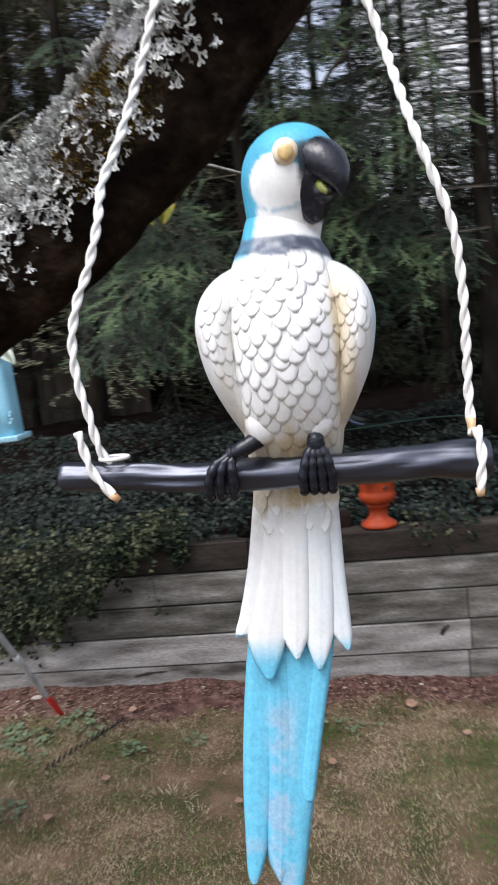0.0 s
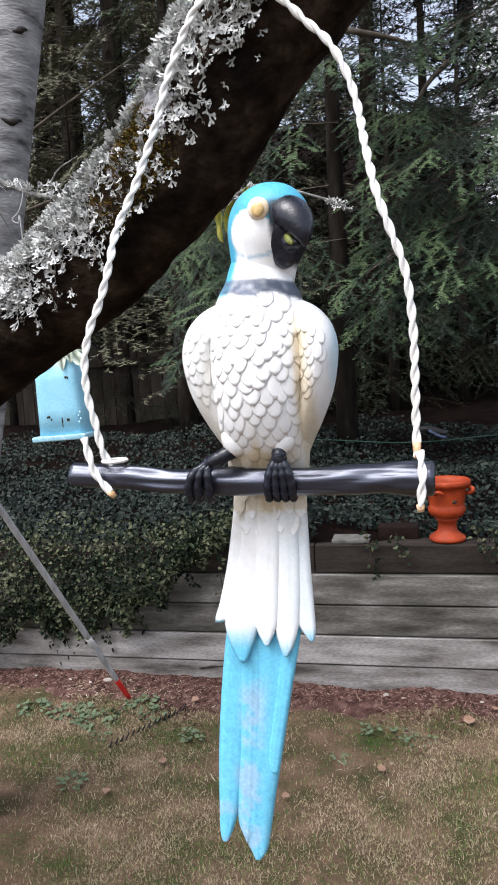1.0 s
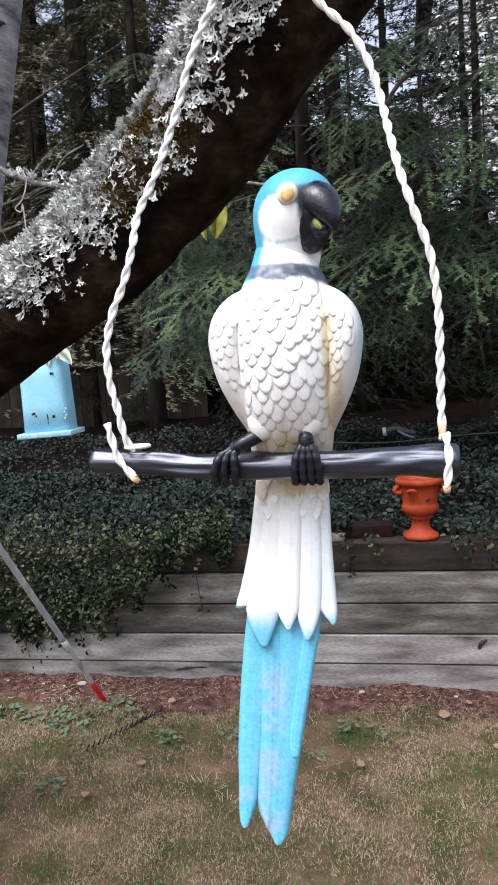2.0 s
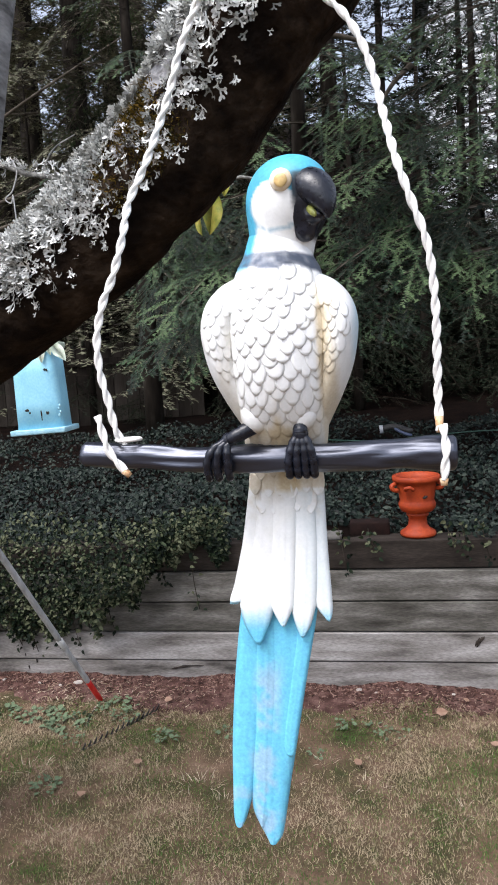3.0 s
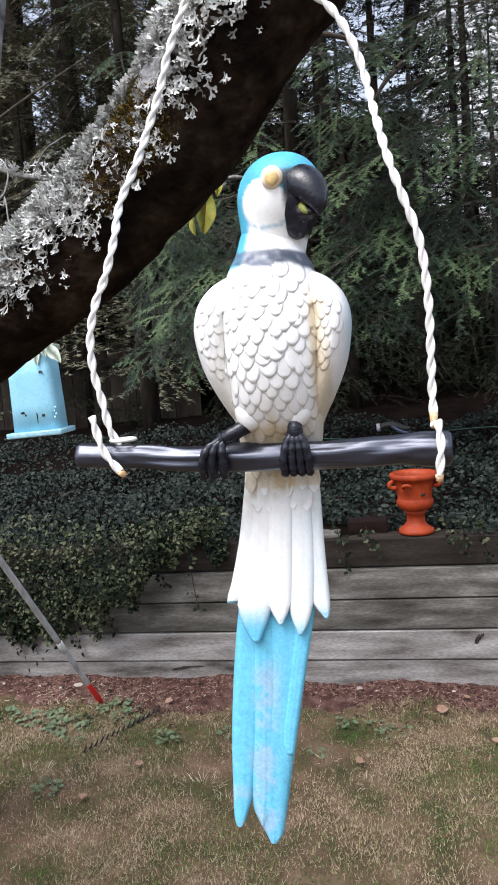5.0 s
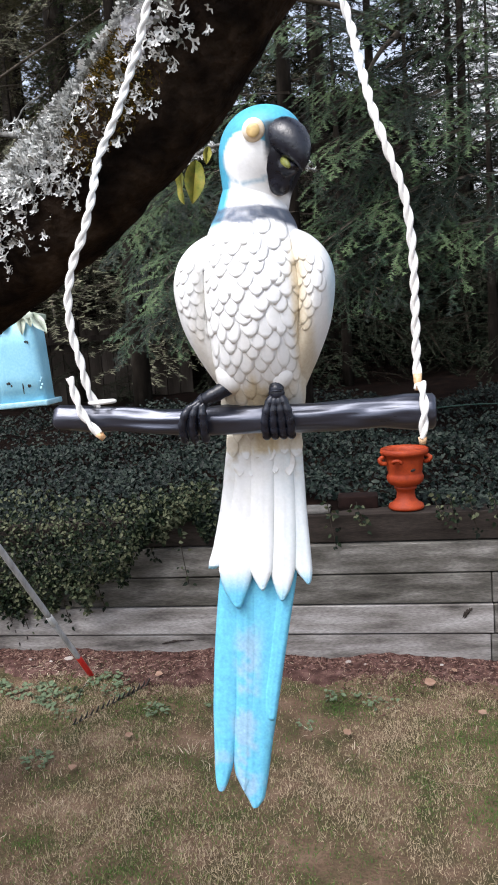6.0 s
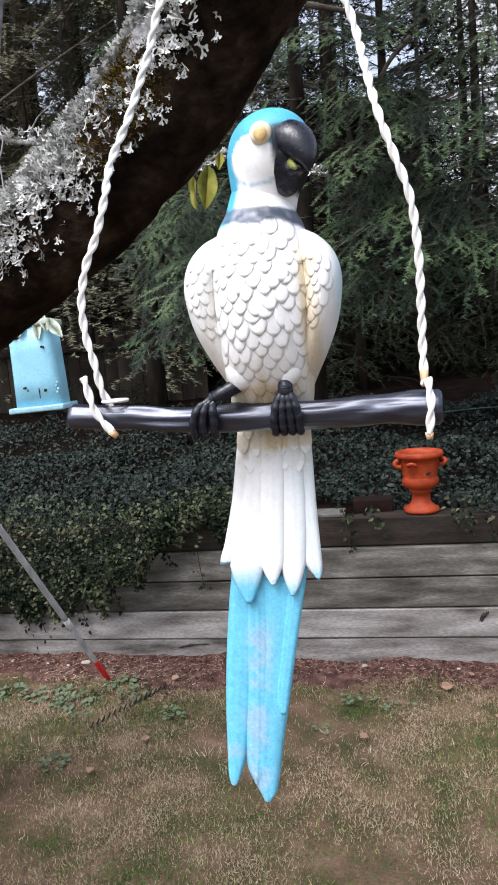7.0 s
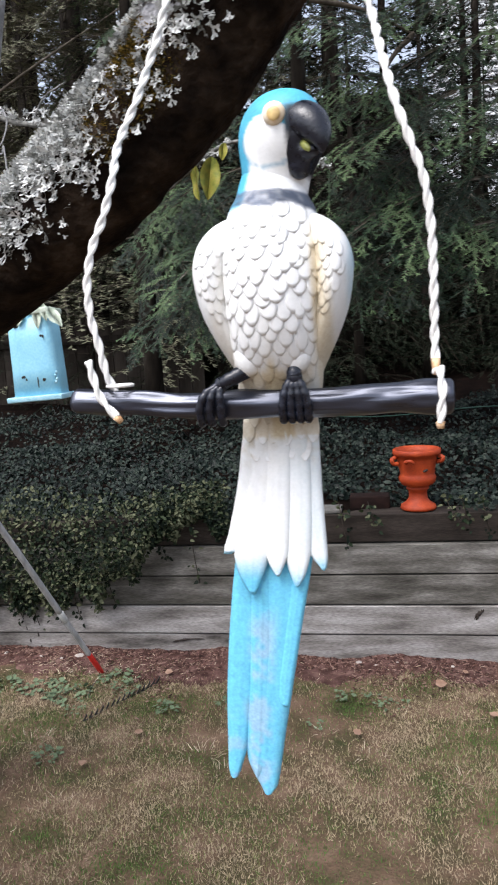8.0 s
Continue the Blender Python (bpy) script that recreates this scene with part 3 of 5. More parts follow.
# straggling runners: their stems and leaves hang in front of the timbers
trails = [(-0.80, 0.62, 0.24), (-1.22, 0.4, 0.12), (-1.3, 0.36, 0.12), (-1.5, 0.32, 0.12), (-1.7, 0.3, 0.1), (-1.62, 0.31, 0.14), (-0.11, 0.70, 0.15), (0.02, 0.70, 0.06), (0.42, 0.72, 0.1), (0.50, 0.72, 0.12), (-1.4, 0.34, 0.14), (-0.95, 0.6, 0.1), (0.36, 0.71, 0.05), (0.6, 0.72, 0.1)]
for tx, tz, drop in trails:
    bm = bmesh.new()
    line = spline([(tx, 3.25, tz + 0.03), (tx + 0.01, 3.19, tz), (tx + 0.02, 3.185, tz - drop * 0.5), (tx + 0.035, 3.19, tz - drop)], 12)
    sweep(bm, line, 0.002, 5)
    stem = part("ivy_runner", bm, TWIG)
    tagged(stem, "trailing ivy runner hanging over the timber wall", "ivy")
    at = np.repeat(line, 2, axis=0) + rng.normal(0, 0.014, (24, 3))
    at[:, 1] = np.minimum(at[:, 1], 3.2)
    v, f = ivy_leaves(at, np.array([0.0, -1.0, 0.35]), rng.uniform(0.014, 0.03, 24))
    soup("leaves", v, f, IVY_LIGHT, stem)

# ---- urn, block and stone on the wall top ----
urn = thing("garden_urn", (0.245, 3.335, 0.676), "orange terracotta garden urn with looped handles", "urn")
urn.scale = (0.91, 0.91, 0.935)
bm = bmesh.new()
lathe(bm, [(0.0, 0.0), (0.086, 0.0), (0.089, 0.008), (0.085, 0.02), (0.062, 0.034), (0.048, 0.05), (0.044, 0.075), (0.046, 0.092), (0.056, 0.1), (0.056, 0.106), (0.05, 0.111), (0.078, 0.122), (0.089, 0.138), (0.092, 0.156), (0.086, 0.168), (0.084, 0.176), (0.088, 0.2), (0.096, 0.24), (0.098, 0.262), (0.115, 0.268), (0.119, 0.278), (0.117, 0.292), (0.111, 0.296), (0.1, 0.29), (0.09, 0.272), (0.082, 0.2), (0.07, 0.15), (0.0, 0.14)], (0, 0, 0), 32)
bowl = part("bowl", bm, TERRA, urn)
for sx in (-1, 1):
    bm = bmesh.new()
    sweep(bm, spline([(sx * 0.1, -0.035, 0.262), (sx * 0.122, -0.05, 0.25), (sx * 0.115, -0.05, 0.232), (sx * 0.09, -0.045, 0.228)] if sx < 0 else [(0.1, -0.02, 0.262), (0.124, -0.03, 0.252), (0.116, -0.03, 0.236), (0.094, -0.02, 0.23)], 10), 0.011, 8)
    part("handle", bm, TERRA, urn)
bm = bmesh.new()
sweep(bm, spline([(-0.055, -0.09, 0.235), (-0.06, -0.107, 0.245), (-0.035, -0.112, 0.25), (-0.02, -0.107, 0.235)], 10), 0.008, 8)
part("relief_scroll", bm, TERRA, bowl)
bm = bmesh.new()
ball(bm, (0.035, -0.083, 0.198), (0.014, 0.006, 0.007), 10, 0, Matrix.Rotation(-0.4, 4, "Y"))
part("drain_hole", bm, CHIP, bowl, "dark drain hole")
bm = bmesh.new()
ball(bm, (0, 0, 0.235), (0.088, 0.088, 0.012), 18)
part("potting_soil", bm, SOIL, urn)

bm = bmesh.new()
slab(bm, (-0.065, 3.36, 0.668), (0.12, 3.46, 0.731), 0.008)
tagged(part("clay_block", bm, BRICK), "dark red-brown clay block behind the wall top", "brick")
bm = bmesh.new()
slab(bm, (-0.27, 3.27, 0.674), (-0.1, 3.37, 0.695), 0.006)
for q in bm.verts:
    q.co += 0.006 * Vector(noise.noise_vector(q.co * 14))
tagged(part("flat_stone", bm, STONE), "flat grey stone on the wall top", "stone")
bm = bmesh.new()
hx = np.linspace(-0.6, 3.2, 40)
sweep(bm, np.stack([hx, 5.0 + 0.1 * np.sin(2 * hx), bank(hx, 5.0 + 0.1 * np.sin(2 * hx)) + 0.1 + 0.01 * np.sin(5 * hx)], -1), 0.0045, 8)
tagged(part("garden_hose", bm, HOSE), "thin green garden hose lying along the ivy bank", "hose")

# a hose-end sprayer lying at the far edge of the ivy
sprayer = thing("hose_sprayer", (0.225, 5.1, 0.955), "dark blue-black hose sprayer lying on the ivy bank", "hose sprayer")
bm = bmesh.new()
sweep(bm, spline([(-0.1, 0, 0.045), (-0.05, 0, 0.06), (0.0, 0, 0.05), (0.06, 0, 0.03), (0.1, 0, 0.025)], 16), np.interp(np.arange(16), [0, 4, 8, 15], [0.024, 0.02, 0.026, 0.016]), 12)
part("barrel", bm, IRON, sprayer)
bm = bmesh.new()
sweep(bm, spline([(-0.03, 0, 0.055), (0.0, -0.03, 0.035), (0.05, -0.05, 0.01), (0.09, -0.05, 0.0)], 12), 0.011, 10)
part("grip", bm, mat("dull_blue_plastic", [(0.03, 0.045, 0.09), (0.06, 0.08, 0.14)], 40, 0.5, 0.2), sprayer, "dull blue grip")
bm = bmesh.new()
sweep(bm, spline([(-0.1, 0, 0.045), (-0.112, 0, 0.044), (-0.124, 0, 0.043)], 6), 0.03, 14)
part("nozzle_ring", bm, mat("pale_grey_plastic", [(0.25, 0.27, 0.3), (0.4, 0.42, 0.45)], 40, 0.4, 0.1), sprayer, "pale grey ring")

# ---- bow rake leaning with its head on the lawn ----
SLEEVE = mat("worn_white_sleeve", [(0.4, 0.4, 0.39), (0.6, 0.6, 0.58)], 60, 0.6, 0.2)
rake = thing("bow_rake", (-1.21, 2.98, 0.02), "bow rake with grey handle, red ferrule and iron tines", "rake")
base, upd = Vector((-1.203, 2.998, 0.018)), Vector((-1.398, 2.51, 0.905)) - Vector((-1.203, 2.998, 0.018))
made = []
for nm, t0, t1, r, m in [("ferrule", 0.0, 0.135, 0.0125, RED), ("lower_handle", 0.135, 0.355, 0.0118, STEEL), ("sleeve", 0.355, 0.41, 0.0142, SLEEVE), ("upper_handle", 0.41, 1.2, 0.0128, STEEL), ("grip", 1.2, 1.75, 0.0150, RED)]:
    bm = bmesh.new()
    a, b = base + upd * t0, base + upd * t1
    sweep(bm, np.array([a, a.lerp(b, 0.03), a.lerp(b, 0.97), b]), np.array([r * 0.9, r, r, r * 0.9]), 14)
    made.append(part(nm, bm, m, rake))
h0, h1 = Vector((-1.1225, 2.5808, 0.012)), Vector((-0.9229, 2.9217, 0.014))
bm = bmesh.new()
sweep(bm, np.array([h0, h0.lerp(h1, 0.5), h1]), 0.0045, 8)
head_bar = part("head_bar", bm, IRON, rake)
made.append(head_bar)
for k in range(15):
    bm = bmesh.new()
    p = h0.lerp(h1, k / 14)
    sweep(bm, spline([p, p + Vector((0.008, -0.004, 0.014)), p + Vector((0.017, -0.008, 0.028)), p + Vector((0.018, -0.009, 0.038))], 6), np.array([0.0045, 0.0045, 0.004, 0.0035, 0.003, 0.0015]), 6)
    part("tine", bm, IRON, head_bar)
for q in (h0, h1):
    bm = bmesh.new()
    sweep(bm, spline([base, base.lerp(q, 0.3) + Vector((-0.02, -0.02, 0.0)), base.lerp(q, 0.75) + Vector((-0.01, -0.03, -0.005)), q], 16), 0.0032, 6)
    made.append(part("bow", bm, IRON, rake))
shift(rake, made)


# ---- conifers behind the bank ----
def make_bough(seed, length, needle, width, twigs, per_twig, step, droop=0.35):
    """One drooping fir bough along +x: needle triangles and thin twig blades, as arrays."""
    g = np.random.default_rng(seed)
    t = np.linspace(0, 1, 14)
    axis = np.stack([length * t, 0.05 * length * np.sin(3 * t + seed), length * (0.12 * np.sin(2.2 * t) - droop * t ** 2)], -1)
    stems = [axis]
    for i in range(twigs):
        s = 0.12 + 0.86 * (i + 0.5) / twigs
        side = 1 if i % 2 else -1
        p = np.array([np.interp(s, t, axis[:, k]) for k in range(3)])
        ln = length * (0.46 * (1 - s) ** 0.8 + 0.1) * g.uniform(0.75, 1.15)
        ang = radians(g.uniform(38, 62)) * side
        q = np.linspace(0, 1, 6)[:, None]
        d = np.array([math.cos(ang), math.sin(ang), g.normal(-0.05, 0.12)])
        line = p + d * ln * q + np.array([0, 0, -1]) * (0.3 * ln * q ** 2)
        stems.append(line)
        for j in range(per_twig):
            r = 0.2 + 0.75 * (j + 0.5) / per_twig
            a2 = ang + radians(g.uniform(35, 60)) * (1 if j % 2 else -1)
            p2 = p + d * ln * r + np.array([0, 0, -1]) * (0.3 * ln * r ** 2)
            d2 = np.array([math.cos(a2), math.sin(a2), g.normal(-0.2, 0.08)])
            l2 = ln * (0.5 * (1 - r) + 0.12) * g.uniform(0.8, 1.2)
            stems.append(p2 + d2 * l2 * q[::2] + np.array([0, 0, -1]) * (0.2 * l2 * q[::2] ** 2))
    nv, wv = [], []
    for k, line in enumerate(stems):
        seg = np.diff(line, axis=0)
        ln = np.linalg.norm(seg, axis=1)
        count = max(int(ln.sum() / step), 3)
        s = np.sort(g.random(count)) * ln.sum()
        i = np.clip(np.searchsorted(np.cumsum(ln), s), 0, len(seg) - 1)
        p = line[i] + seg[i] / ln[i][:, None] * (s - (np.cumsum(ln)[i] - ln[i]))[:, None]
        d = seg[i] / ln[i][:, None]
        lat = unit(np.cross(d, [0, 0, 1.0]))
        sgn = g.choice([-1.0, 1.0], count)[:, None]
        if k == 0:
            keep = s > 0.35 * ln.sum()
            p, d, lat, sgn, count = p[keep], d[keep], lat[keep], sgn[keep], int(keep.sum())
        tip = unit(d * 0.6 + lat * sgn * g.uniform(0.75, 1.0, (count, 1)) + np.array([0, 0, 1]) * g.uniform(-0.1, 0.35, (count, 1)))
        size = needle * g.uniform(0.75, 1.2, (count, 1))
        nv.append(np.stack([p - d * width * 0.6, p + d * width * 0.6, p + tip * size], 1).reshape(-1, 3))
        r = (0.008 if k == 0 else 0.0022) * length
        w = unit(np.cross(line[1] - line[0], [0.1, 0.2, 1.0])) * r
        u = np.array([0, 0, r])
        line = line[::3] if k == 0 else line[[0, -1]] if len(line) == 3 else line[[0, 2, 5]]
        for a, b in zip(line[:-1], line[1:]):
            f = 0.6
            wv.append(np.array([a + w, a - w, b - w * f, a + u, a - u, b + w * f]))
    return np.vstack(nv), np.vstack(wv)


def conifer(x, y, height, first, reach, boughs, kinds, needles, seed, label, toward=0.0, lean=0.0, pitch=(-0.15, 0.3), extra=()):
    """A fir: tapered trunk, and boughs in whorls from the height first upward, shortening to the tip."""
    g = np.random.default_rng(seed)
    z0 = float(bank(np.array(x), np.array(y))) - 0.05
    tree = thing("conifer", (x, y, z0), label, "conifer tree", "conifers behind the wall")
    bm = bmesh.new()
    zs = np.linspace(0, height, 16)
    sweep(bm, np.stack([lean * zs, 0 * zs, zs], -1), 0.014 * height * (1 - zs / height * 0.93), 12, lambda i, a: 1 + 0.08 * math.sin(3 * a + i))
    part("trunk", bm, FIRBARK, tree)
    nvs, wvs = [], []
    for i in range(boughs):
        s = (i + g.random()) / boughs
        z = first + (height - first) * s ** 1.15
        if kinds is FINE:
            z = first + 0.38 * round((z - first) / 0.38) + g.normal(0, 0.04)
        az = i * 2.4 + g.uniform(-0.3, 0.3)
        if toward and g.random() < toward:
            az = -math.pi / 2 + g.uniform(-1.2, 1.2)
        size = reach * (1 - 0.85 * (z - first) / (height - first)) * g.uniform(0.8, 1.15)
        nv, wv = kinds[i % len(kinds)]
        tip, roll = g.uniform(*pitch), g.uniform(-0.4, 0.4)
        if i < len(extra):
            z, az, size, tip, roll = extra[i]
        m = np.array(Matrix.Rotation(az, 3, "Z") @ Matrix.Rotation(tip, 3, "Y") @ Matrix.Rotation(roll, 3, "X"))
        nvs.append(nv @ m.T * size + [lean * z, 0, z])
        wvs.append(wv @ m.T * size + [lean * z, 0, z])
    for nm, vs, m in (("crown", nvs, needles), ("branchwork", wvs, TWIG_PALE if kinds is FINE or needles is NEEDLE_OLIVE else TWIG)):
        vs = np.vstack(vs)
        ob = soup(nm, vs, np.arange(len(vs)).reshape(-1, 3), m, tree)
        tagged(ob, kind="stuff")
    return tree


FINE = [make_bough(k, 1.0, 0.0165, 0.0040, 20, 6, 0.0025, 0.22) for k in (1, 2, 3)]
MID = [make_bough(k, 1.0, 0.022, 0.0072, 18, 4, 0.0086) for k in (4, 5)]
COARSE = [make_bough(k, 1.0, 0.06, 0.016, 14, 3, 0.018) for k in (6, 7)]
THICK = [make_bough(k, 1.0, 0.025, 0.0055, 14, 3, 0.0085) for k in (8, 9)]
DARKFIR = "dark green fir with drooping sprays behind the ivy bank"
PI = math.pi
LEFTWARD = ((1.4, PI + 0.15, 1.5, 0.22, -0.5), (1.65, PI + 0.35, 1.6, 0.25, -0.45), (1.95, PI + 0.1, 1.5, 0.3, -0.5), (2.2, PI + 0.5, 1.5, 0.3, -0.4), (2.5, PI + 0.2, 1.4, 0.3, -0.5), (2.8, PI + 0.4, 1.4, 0.3, -0.4), (1.3, PI + 0.6, 1.0, 0.1, -0.4))
BOTHWAYS = ((1.2, PI + 0.45, 1.35, 0.35, -0.5), (1.5, PI + 0.85, 1.3, 0.4, -0.4), (1.85, PI + 0.3, 1.4, 0.35, -0.5), (2.25, PI + 0.6, 1.4, 0.3, -0.4), (1.45, -0.3, 1.1, 0.3, 0.5), (1.05, -0.6, 1.0, 0.2, 0.45), (1.8, -0.4, 1.2, 0.3, 0.5), (2.3, -0.7, 1.2, 0.3, 0.4), (2.6, -1.2, 1.3, 0.3, 0.3))
conifer(1.15, 4.9, 5.6, 1.7, 1.5, 24, FINE, NEEDLE, 21, DARKFIR, 0.3, 0, (0.0, 0.35), LEFTWARD)
conifer(-0.35, 5.1, 5.6, 1.4, 1.4, 24, FINE, NEEDLE, 22, DARKFIR, 0.3, 0, (0.0, 0.35), BOTHWAYS)
conifer(-1.75, 5.9, 6.0, 0.8, 1.5, 22, FINE, NEEDLE, 30, DARKFIR, 0.2, 0, (0.15, 0.6), ((1.1, -0.5, 1.3, 0.3, 0.8), (1.5, -0.9, 1.3, 0.35, 0.6), (1.9, -0.4, 1.4, 0.3, 0.8)))
conifer(2.3, 6.2, 6.0, 0.5, 1.6, 20, FINE, NEEDLE_SHADED, 23, DARKFIR, 0.2, 0, (0.15, 0.6))
GREYFIR = "tall fir with thin olive foliage and bare lower limbs"
conifer(-3.1, 8.2, 12, 0.8, 2.5, 90, MID, NEEDLE_OLIVE, 24, GREYFIR)
conifer(-4.4, 9.8, 14, 0.8, 2.6, 66, MID, NEEDLE_OLIVE, 25, GREYFIR)
conifer(-2.0, 9.5, 13, 0.8, 2.5, 66, MID, NEEDLE_OLIVE, 26, GREYFIR)
conifer(-0.3, 9.2, 10.5, 0.5, 2.2, 66, MID, NEEDLE_SHADED, 27, DARKFIR)
conifer(1.4, 9.6, 6.8, 0.5, 2.0, 60, MID, NEEDLE_SHADED, 28, DARKFIR)
conifer(3.3, 8.6, 7.2, 0.5, 2.1, 60, MID, NEEDLE_SHADED, 29, DARKFIR)
for i in range(12):
    conifer(-4.4 + 0.72 * i, 7.6 + 0.5 * (i % 2), (2.7, 3.1, 2.4)[i % 3] + (1.0 if i < 4 else 1.5 if i > 5 else 0), 0.1, 1.15, 25, THICK, NEEDLE_SHADED, 70 + i, "young dark fir in the thicket behind the bank")
FAR = [(-3.8, 11.5, 13), (-5.6, 11.8, 14), (-2.4, 12, 13), (-6.5, 13, 15), (-4.6, 14, 17), (-2.9, 13.2, 16), (-1.2, 14.5, 12), (0.4, 13, 9.5), (2.2, 14.5, 5.5), (4.4, 13, 8), (3.1, 12.2, 5.5), (-8.5, 17, 18), (-5.5, 19, 20), (1.5, 11.6, 7.5)]
for i, (x, y, h) in enumerate(FAR):
    conifer(x, y, h, 0.4, 3.2, 38, COARSE, NEEDLE_OLIVE if x < -2 else NEEDLE_SHADED, 40 + i, "far dark conifer in the wood behind the garden")

# bare dead branches in the dim wood, and a low board fence
for i, (a, b, c) in enumerate([((-4.2, 7.4, 3.9), (-3.2, 7.2, 4.3), (-2.0, 7.3, 4.9)), ((-4.3, 7.6, 3.3), (-3.0, 7.3, 3.55), (-1.8, 7.4, 4.2)), ((-3.6, 7.0, 3.0), (-2.9, 6.9, 3.1), (-2.1, 7.0, 2.9)), ((-0.24, 5.0, 3.63), (0.1, 5.02, 3.52), (0.42, 5.1, 3.36)), ((0.4, 5.1, 3.37), (0.25, 5.0, 3.2), (0.05, 4.95, 2.85))]):
    bm = bmesh.new()
    sweep(bm, spline([a, b, c], 14), np.linspace(0.022, 0.006, 14), 7)
    tagged(part("dead_branch", bm, TWIG_PALE), "bare grey dead fir branch in the dim wood", "branch", "dead branches")
fence = thing("board_fence", (-3.2, 7.6, 0.9), "low weathered board fence in the shade of the firs", "fence", kind="structure")
for k in range(26):
    bm = bmesh.new()
    slab(bm, (0, 0, -0.1), (0.135, 0.02, 0.92 + 0.01 * (k % 3)), 0.003)
    ob = part("board", bm, FENCE, fence)
    ob.location = (-2.2 + 0.142 * k, 0, 0)
bm = bmesh.new()
slab(bm, (-2.2, -0.04, 0.7), (1.5, -0.002, 0.78), 0.003)
part("rail", bm, FENCE, fence)

# ---- a neighbour's house, up the slope beyond the trees ----
house = thing("house", (5.7, 22, 3.9), "pale lap-sided house glimpsed between the trees", "house")
bm = bmesh.new()
slab(bm, (-3.4, 0, 0), (3.4, 6, 8.6), 0.0)
part("wall", bm, SIDING, house)
for k in range(43):
    bm = bmesh.new()
    slab(bm, (-3.42, -0.05, 0.2 * k), (3.42, -0.004, 0.2 * k + 0.185), 0.0)
    part("siding_board", bm, SIDING, house)
bm = bmesh.new()
for vs in [((-3.8, -0.5, 8.5), (3.8, -0.5, 8.5), (3.8, 3, 10.4), (-3.8, 3, 10.4)), ((-3.8, 6.5, 8.5), (-3.8, 3, 10.4), (3.8, 3, 10.4), (3.8, 6.5, 8.5))]:
    bm.faces.new([bm.verts.new(v) for v in vs])
bmesh.ops.solidify(bm, geom=bm.faces[:], thickness=0.15)
part("roof", bm, SHINGLE, house, smooth=False)

# ---- birch trunk at the edge of the lawn ----
birch = thing("birch_tree", (-1.552, 2.0, 0.0), "grey-white birch trunk with dark scars", "birch tree")
bm = bmesh.new()
zs = np.linspace(-0.05, 6.5, 60)
line = np.stack([0.215 * zs + 0.01 * np.sin(1.3 * zs), 0.03 * zs, zs], -1)
sweep(bm, line, 0.115 - 0.008 * zs, 24, lambda i, a: 1 + 0.04 * noise.noise((math.cos(a) * 2, math.sin(a) * 2, i * 0.5)) + 0.02 * math.sin(2 * a + i * 0.2))
part("trunk", bm, BIRCH, birch)
for k in range(26):
    z = 0.3 + 0.19 * k + 0.08 * math.sin(k * 5.1)
    a = -1.6 + 1.1 * math.sin(k * 2.7)
    c = Vector((0.215 * z + 0.01 * math.sin(1.3 * z), 0.03 * z, z))
    r = 0.116 - 0.008 * z
    bm = bmesh.new()
    sweep(bm, [c + Vector((math.cos(a + s) * r, math.sin(a + s) * r, 0.006 * math.sin(9 * s))) for s in np.linspace(-0.25 - 0.2 * (k % 3), 0.25, 9)], np.array([0.001, 0.004, 0.006, 0.009, 0.011, 0.009, 0.006, 0.004, 0.001]), 6)
    part("bark_scar", bm, CHIP, birch)
g = np.random.default_rng(5)
bm = bmesh.new()
for k in range(16):
    z = 3.6 + 0.18 * k
    p = np.array([0.215 * z, 0.03 * z, z])
    a = k * 2.4
    sweep(bm, spline([p, p + [0.5 * math.cos(a), 0.5 * math.sin(a), 0.45], p + [1.1 * math.cos(a), 1.1 * math.sin(a), 0.7]], 8), np.linspace(0.025, 0.005, 8), 6)
part("limbs", bm, BIRCH, birch)
n = 2600
c = g.normal(0, 1, (n, 3)) * [0.8, 0.8, 0.9] + [1.2, 0.2, 6.6]
v, f = scatter(LEAFSHAPE, LEAFTRIS, c, g.normal(0, 1, (n, 3)), g.normal(0, 0.5, (n, 3)) + [0, 0, 1], g.uniform(0.04, 0.07, n))
tagged(soup("crown", v, f, WEED, birch), kind="stuff")


# ---- the lichen-covered limb from which the swing hangs ----
LIMB = [(-1.25, 0.98, 1.13, 0.1), (-0.86, 0.97, 1.335, 0.086), (-0.56, 0.945, 1.492, 0.071), (-0.385, 0.914, 1.581, 0.068), (-0.31, 0.893, 1.614, 0.068), (-0.217, 0.862, 1.674, 0.069), (-0.155, 0.838, 1.714, 0.068), (-0.108, 0.822, 1.753, 0.068), (-0.045, 0.8, 1.823, 0.071), (-0.011, 0.788, 1.861, 0.074), (0.045, 0.774, 1.908, 0.072), (0.2, 0.76, 2.06, 0.068), (0.5, 0.8, 2.36, 0.055), (0.9, 0.9, 2.65, 0.03)]
limb_line = spline(LIMB, 220)
LT, LU, LV = frames_along(limb_line[:, :3])


def limb_bump(p):
    return 0.006 * noise.noise(p * 9) + 0.004 * noise.noise(p * 26) + 0.002 * noise.noise(p * 70)


def limb_at(i, a):
    """A place on the limb's bark and the way out of it; a = 0 is the side that faces up."""
    c, r = Vector(limb_line[i][:3]), limb_line[i][3]
    up = Vector((0, 0, 1)) - Vector(LT[i]) * LT[i][2]
    up.normalize()
    side = Vector(LT[i]).cross(up)
    out = up * math.cos(a) + side * math.sin(a)
    p = c + out * r
    return p + out * limb_bump(p), out


